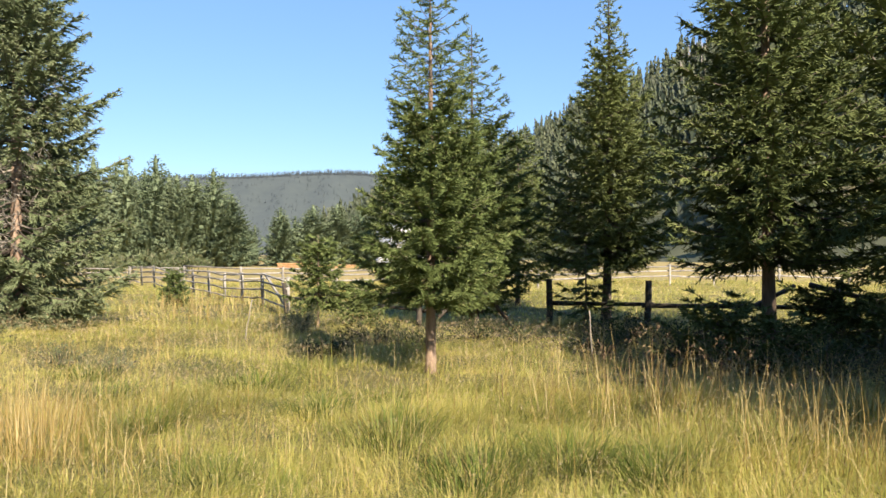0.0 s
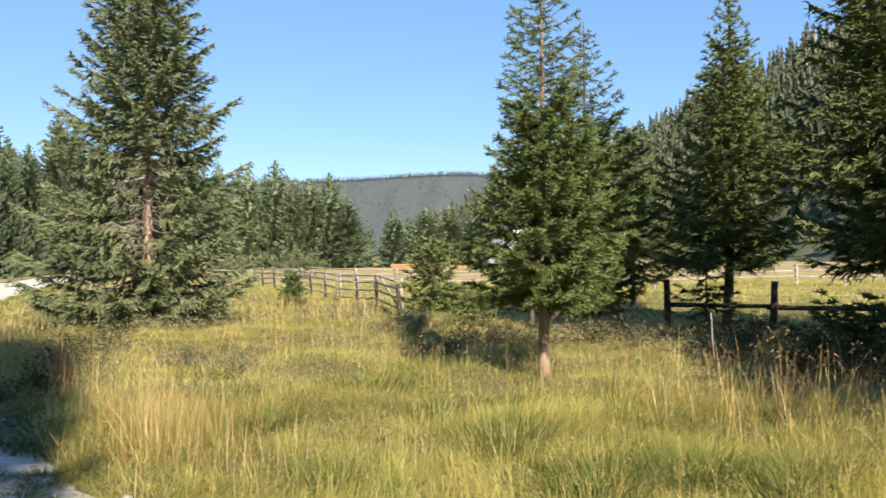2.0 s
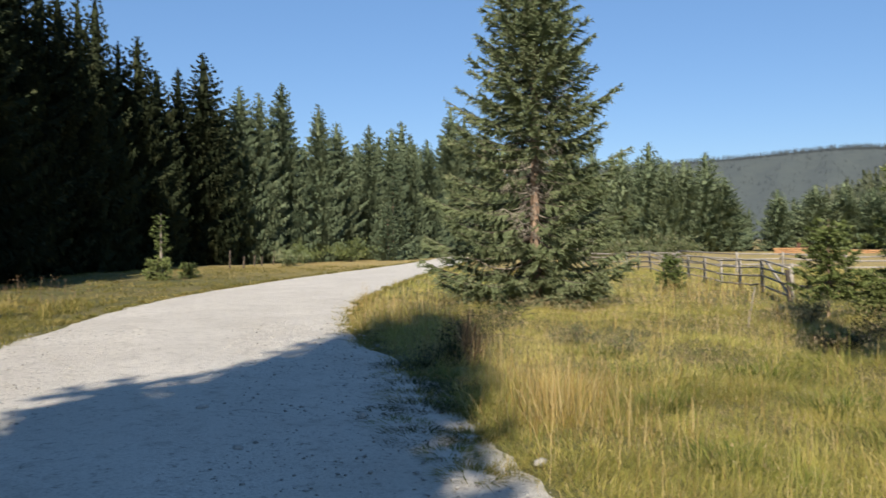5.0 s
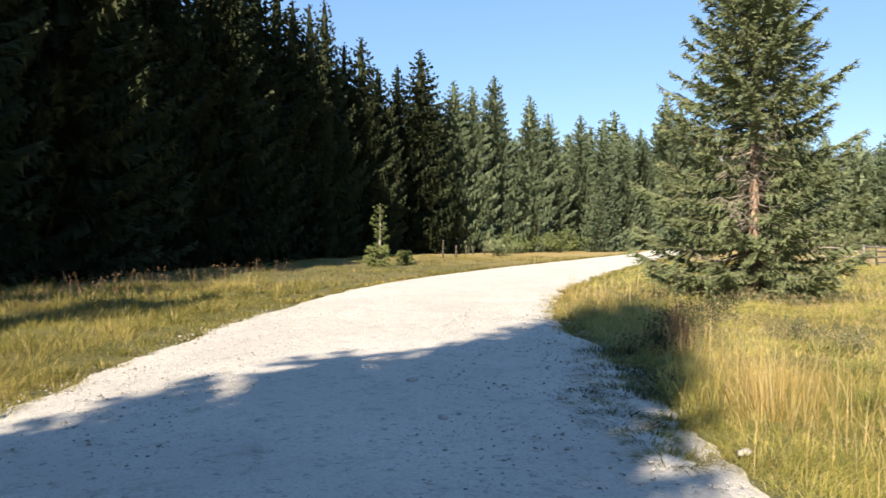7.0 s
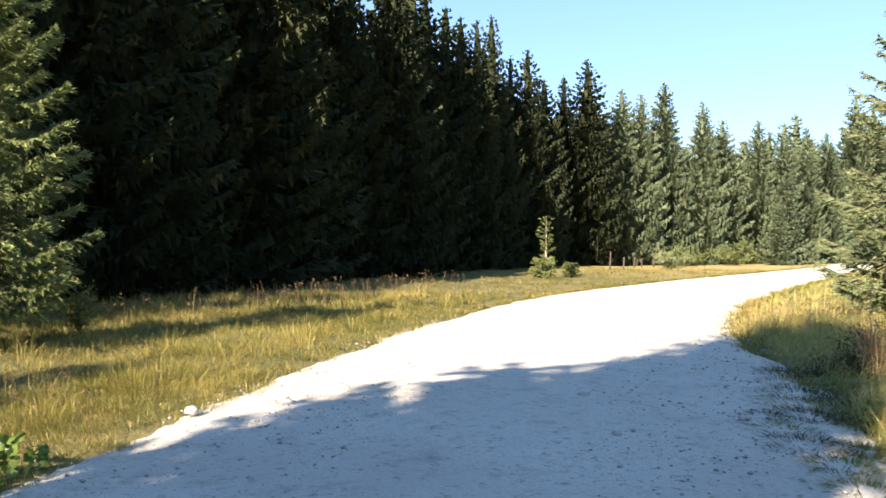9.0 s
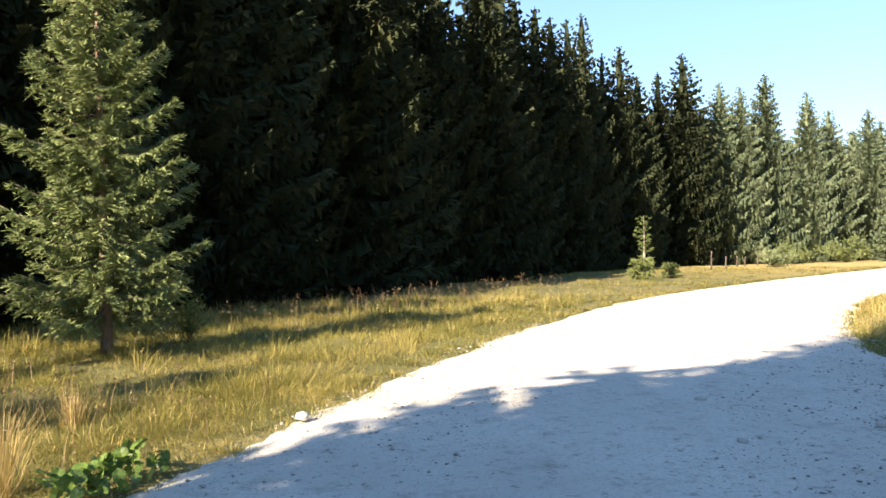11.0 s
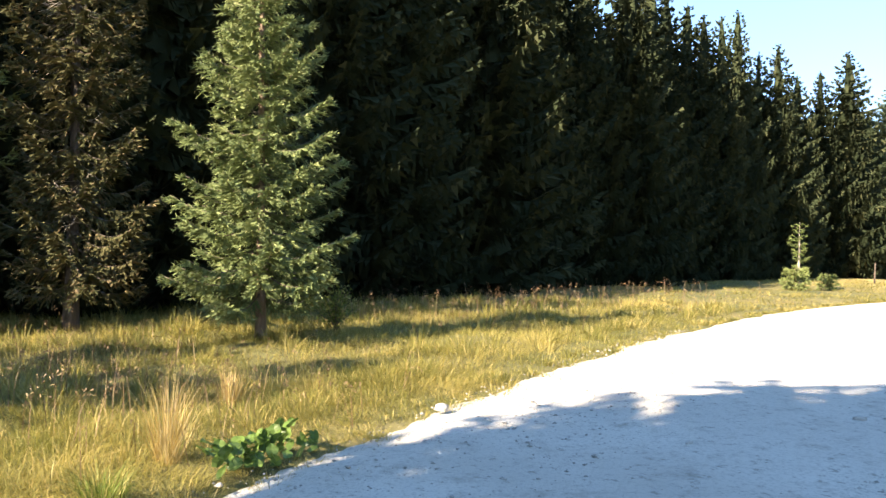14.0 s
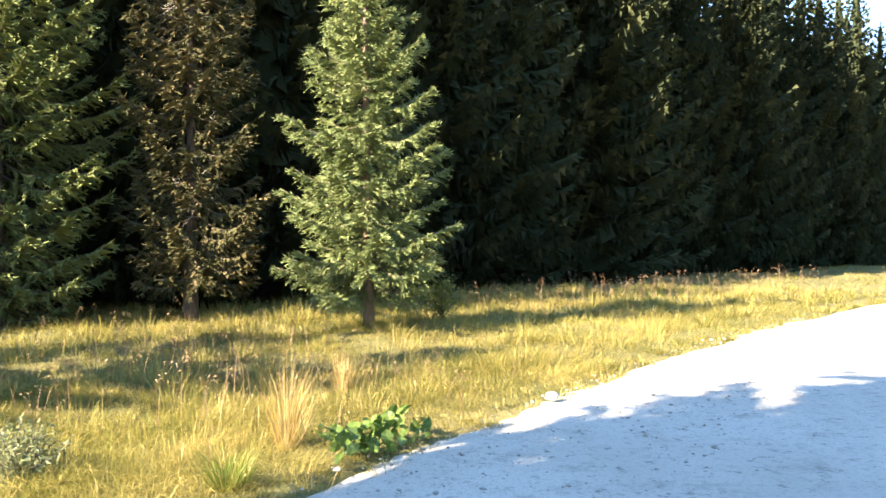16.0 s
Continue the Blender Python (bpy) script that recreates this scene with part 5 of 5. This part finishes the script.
BROADLEAF = leafy("broad_leaf", (0.065, 0.115, 0.022), (0.122, 0.187, 0.043), (0.158, 0.216, 0.065), 0.1, 0.3, 0.28, patch=3.0, object_share=0.8)
broadleaf_plant()


def seed_heads():
    """Rust-coloured drooping grass heads on thin stems."""
    rng = np.random.default_rng(61)
    spots = [((-7.6, -1.6), 1.0, 90), ((-9.2, -2.4), 1.3, 110), ((-8.2, -0.3), 0.8, 50), ((-11.5, -3.0), 1.5, 90), ((-20, 6.0), 1.6, 110), ((-23, 9.0), 1.8, 110), ((-17.5, 3.0), 1.6, 100), ((-26.5, 13.5), 1.8, 80), ((3.2, 8.2), 0.9, 60), ((4.2, 7.6), 0.8, 60), ((2.2, 9.3), 0.8, 30), ((-0.9, 13.4), 0.8, 30)]
    xy = np.concatenate([np.array(c) + rng.normal(0, r, (k, 2)) for c, r, k in spots])
    xy = xy[off_road(xy) > 0.3]
    n = len(xy)
    z = ground_heights(xy[:, 0], xy[:, 1])
    h = rng.uniform(0.4, 0.8, n) * np.where(xy[:, 0] > 0, 1.2, 0.85)
    r = np.hypot(xy[:, 0], xy[:, 1])
    th = rng.uniform(0, 6.28, n)
    stems = blades(rng, xy, h, 0.003 + 0.0004 * r, rng.uniform(0.1, 0.5, n), 2, th)
    tip = stems.reshape(-1, 3, 3, 3)[:, 2, 2]
    out = [stems]
    for _ in range(6):
        p = tip + rng.normal(0, 0.03, (n, 3)) - [0, 0, 0.03]
        d = unit(np.column_stack([np.cos(th), np.sin(th), np.full(n, -0.9)]) + rng.normal(0, 0.5, (n, 3)))
        w = unit(rng.normal(0, 1, (n, 3))) * (0.003 + 0.0005 * r)[:, None]
        out.append(np.stack([p - w, p + w, p + d * rng.uniform(0.02, 0.05, (n, 1))], 1))
    tagged(part("seed_heads", loose_tris("seed_heads", np.concatenate(out)), SEEDS), "rust-brown drooping grass seed heads", "grass", kind="stuff")


seed_heads()


# ---- stones ----
def stone_shape(rng, rough=0.22):
    bm = bmesh.new()
    bmesh.ops.create_icosphere(bm, subdivisions=1, radius=1.0)
    for v in bm.verts:
        v.co *= 1 + rng.uniform(-rough, rough)
        v.co.z *= 0.6
    return bm


def loose_gravel():
    rng = np.random.default_rng(71)
    base = np.array([(1, 0, 0), (-1, 0, 0), (0, 1, 0), (0, -1, 0), (0, 0, 0.7), (0, 0, -0.7)], float)
    tri = np.array([(0, 2, 4), (2, 1, 4), (1, 3, 4), (3, 0, 4), (2, 0, 5), (1, 2, 5), (3, 1, 5), (0, 3, 5)])
    n = 17000
    r = np.sqrt(rng.uniform(4.0 ** 2, 17 ** 2, n))
    a = np.radians(rng.uniform(20, 112, n))
    xy = np.column_stack([-np.sin(a) * r, np.cos(a) * r])
    xy = xy[off_road(xy) < 0.08 * rng.random(n)]
    n = len(xy)
    size = np.clip(rng.lognormal(-4.75, 0.5, n), 0.005, 0.032)
    th = rng.uniform(0, 6.28, n)
    v = base[None] * (1 + rng.uniform(-0.35, 0.35, (n, 6, 3))) * size[:, None, None]
    x = v[..., 0] * np.cos(th)[:, None] - v[..., 1] * np.sin(th)[:, None]
    y = v[..., 0] * np.sin(th)[:, None] + v[..., 1] * np.cos(th)[:, None]
    v = np.stack([x + xy[:, 0:1], y + xy[:, 1:2], v[..., 2] * 0.8 + (0.026 + 0.05 * size)[:, None]], -1)
    t = (np.arange(n)[:, None, None] * 6 + tri[None]).reshape(-1, 3)
    tagged(part("loose_gravel", tri_mesh("loose_gravel", v.reshape(-1, 3), t), STONE), "loose grey gravel stones on the road", "gravel", kind="stuff")


loose_gravel()
for i, (x, y, r, lab) in enumerate([(-7.68, 1.42, 0.085, "pale rounded boulder at the road edge"), (-2.8, 5.07, 0.05, "pale stone lying beside the road"), (-6.5, 5.1, 0.06, "grey stone on the gravel"), (-5.0, 4.2, 0.055, "dark stone on the gravel road"),
                                    (-4.9, 5.6, 0.07, "grey stone at the road edge"), (-5.9, 3.0, 0.05, "grey stone on the gravel")]):
    rng = np.random.default_rng(400 + i)
    ob = tagged(part("stone", stone_shape(rng), STONE, smooth=True), lab, "stone")
    ob.matrix_basis = pose(x, y, 0.025 + 0.12 * r, 0, 0, rng.uniform(0, 360)) @ Matrix.Diagonal((r * 1.2, r * 0.8, r, 1))


# ---- the cottage and shed across the hayfield ----
def box_part(name, x0, x1, y0, y1, z0, z1, mat, parent, bevel=0.0):
    bm = bmesh.new()
    bmesh.ops.create_cube(bm, size=1.0)
    for v in bm.verts:
        v.co = Vector((x0 + (v.co.x + 0.5) * (x1 - x0), y0 + (v.co.y + 0.5) * (y1 - y0), z0 + (v.co.z + 0.5) * (z1 - z0)))
    if bevel:
        bmesh.ops.bevel(bm, geom=bm.edges[:], offset=bevel, segments=1, affect="EDGES")
    return part(name, bm, mat, parent)


def gable_roof(name, x0, x1, y0, y1, z0, rise, over, mat, parent):
    bm = bmesh.new()
    ym = 0.5 * (y0 + y1)
    t = 0.12
    rows = []
    for dz in (0, t):
        rows.append([[bm.verts.new((x, y, z + dz)) for y, z in ((y0 - over, z0 - over * rise * 2 / (y1 - y0)), (ym, z0 + rise), (y1 + over, z0 - over * rise * 2 / (y1 - y0)))] for x in (x0 - over, x1 + over)])
    lo, hi = rows
    for k in range(2):
        bm.faces.new((hi[0][k], hi[1][k], hi[1][k + 1], hi[0][k + 1]))
        bm.faces.new((lo[0][k], lo[0][k + 1], lo[1][k + 1], lo[1][k]))
        for e in (0, 1):
            bm.faces.new((lo[e][k], hi[e][k], hi[e][k + 1], lo[e][k + 1]))
    for k in (0, 2):
        bm.faces.new((lo[0][k], lo[1][k], hi[1][k], hi[0][k]))
    bmesh.ops.recalc_face_normals(bm, faces=bm.faces[:])
    return part(name, bm, mat, parent)


def plain(name, colour, rough=0.7, second=None):
    m, n, l, p = material(name)
    l.new(mixed(n, l, noisy(n, l, 1.5, 5.0, 0.65, 0.35, 0.7), colour, second or tuple(0.8 * v for v in colour)), p.inputs["Base Color"])
    p.inputs["Roughness"].default_value = rough
    return m


PLASTER = plain("white_plaster", (0.74, 0.73, 0.70))
ROOF_GREY = plain("grey_sheet_roof", (0.22, 0.23, 0.25), 0.5)
ROOF_RED = plain("red_sheet_roof", (0.13, 0.06, 0.04), 0.7)
BOARDS = plain("brown_boards", (0.24, 0.14, 0.08), 0.8)
GLASS = plain("dark_window_glass", (0.03, 0.035, 0.04), 0.08)
house = tagged(new("cottage"), "white plastered cottage with grey roof across the field", "house")
house.matrix_basis = pose(-5.6, 104, 0, 0, 0, 8)
box_part("wall", -2.5, 2.9, -3, 3, -0.2, 3.2, PLASTER, house)
gable_roof("roof", -2.5, 2.9, -3, 3, 3.2, 2.4, 0.5, ROOF_GREY, house)
box_part("gable", -1.3, 1.3, -3.35, -2.9, 3.0, 4.9, PLASTER, house)
box_part("chimney", 1.5, 2.0, -0.3, 0.3, 4.6, 6.2, PLASTER, house)
for x in (-1.6, 2.0):
    w = box_part("window", x - 0.5, x + 0.5, -3.06, -2.98, 1.1, 2.3, BOARDS, house)
    box_part("pane", x - 0.42, x + 0.42, -3.09, -3.05, 1.18, 2.22, GLASS, w)
box_part("door", -0.5, 0.5, -3.06, -2.98, 0.0, 2.05, BOARDS, house)
shed = tagged(new("shed"), "small brown board shed with rusty red roof", "shed")
shed.matrix_basis = pose(-18.4, 108, -0.2, 0, 0, -12) @ Matrix.Diagonal((0.6, 0.6, 0.6, 1))
box_part("wall", -1.1, 1.1, -1, 1, -0.2, 1.3, BOARDS, shed)
gable_roof("roof", -1.1, 1.1, -1, 1, 1.3, 1.0, 0.3, ROOF_RED, shed)
box_part("door", -0.35, 0.35, -1.06, -0.98, 0.0, 1.2, ROOF_GREY, shed)


def timber_stack(x, y, turn, long, layers, across, seed):
    """Fresh sawn boards in crossed-stick layers."""
    rng = np.random.default_rng(seed)
    stack = tagged(new("timber_stack"), "stack of fresh orange sawn boards in the field", "timber", "timber stacks")
    stack.matrix_basis = pose(x, y, -0.05, 0, 0, turn)
    z = 0.0
    for k in range(layers):
        for e in (-0.4, 0.4):
            box_part("stick", e * long - 0.05, e * long + 0.05, -0.14 * across, 0.14 * across, z, z + 0.06, TIMBER, stack)
        z += 0.06
        for j in range(across):
            y0 = (j - across / 2) * 0.28
            a, b = rng.uniform(-0.12, 0.12, 2)
            box_part("board", -long / 2 + a, long / 2 + b, y0 + 0.01, y0 + 0.27, z, z + 0.14, TIMBER, stack, 0.01)
        z += 0.14


TIMBER = plain("fresh_sawn_timber", (0.36, 0.18, 0.075), 0.75, (0.45, 0.27, 0.13))
timber_stack(-17.6, 97, 4, 4.2, 3, 4, 1)
timber_stack(-13.2, 96, -3, 4.4, 2, 4, 2)
timber_stack(-9.2, 95, 5, 3.0, 2, 4, 3)


def parked_car(x, y, turn):
    """A small pale hatchback."""
    car = tagged(new("parked_car"), "small pale grey car parked before the cottage", "car")
    car.matrix_basis = pose(x, y, 0.0, 0, 0, turn)
    bm = bmesh.new()
    side = [(-1.9, 0.35), (-1.95, 0.75), (-1.75, 0.92), (-1.45, 1.4), (0.25, 1.45), (0.85, 0.95), (1.75, 0.82), (1.9, 0.6), (1.85, 0.35)]
    rows = [[bm.verts.new((px, w * (1.0 if pz < 1.0 else 0.8), pz)) for px, pz in side] for w in (-0.82, 0.82)]
    bm.faces.new(rows[0])
    bm.faces.new(rows[1][::-1])
    for k in range(len(side)):
        q = (k + 1) % len(side)
        bm.faces.new((rows[0][k], rows[1][k], rows[1][q], rows[0][q]))
    bmesh.ops.recalc_face_normals(bm, faces=bm.faces[:])
    bmesh.ops.bevel(bm, geom=bm.edges[:], offset=0.05, segments=2, affect="EDGES")
    part("body", bm, CAR_PAINT, car)
    for w in (-1, 1):
        box_part("side_window", -1.2, 0.2, w * 0.74 - 0.03, w * 0.74 + 0.03, 1.0, 1.32, GLASS, car, 0.02)
        for px in (-1.2, 1.2):
            bm = bmesh.new()
            bmesh.ops.create_cone(bm, cap_ends=True, segments=18, radius1=0.31, radius2=0.31, depth=0.2, matrix=pose(px, w * 0.76, 0.31, 90))
            part("tyre", bm, RUBBER, car)


CAR_PAINT = plain("pale_car_paint", (0.40, 0.40, 0.42), 0.3)
RUBBER = plain("black_rubber", (0.03, 0.03, 0.03), 0.8)
parked_car(-6.0, 95, 12)
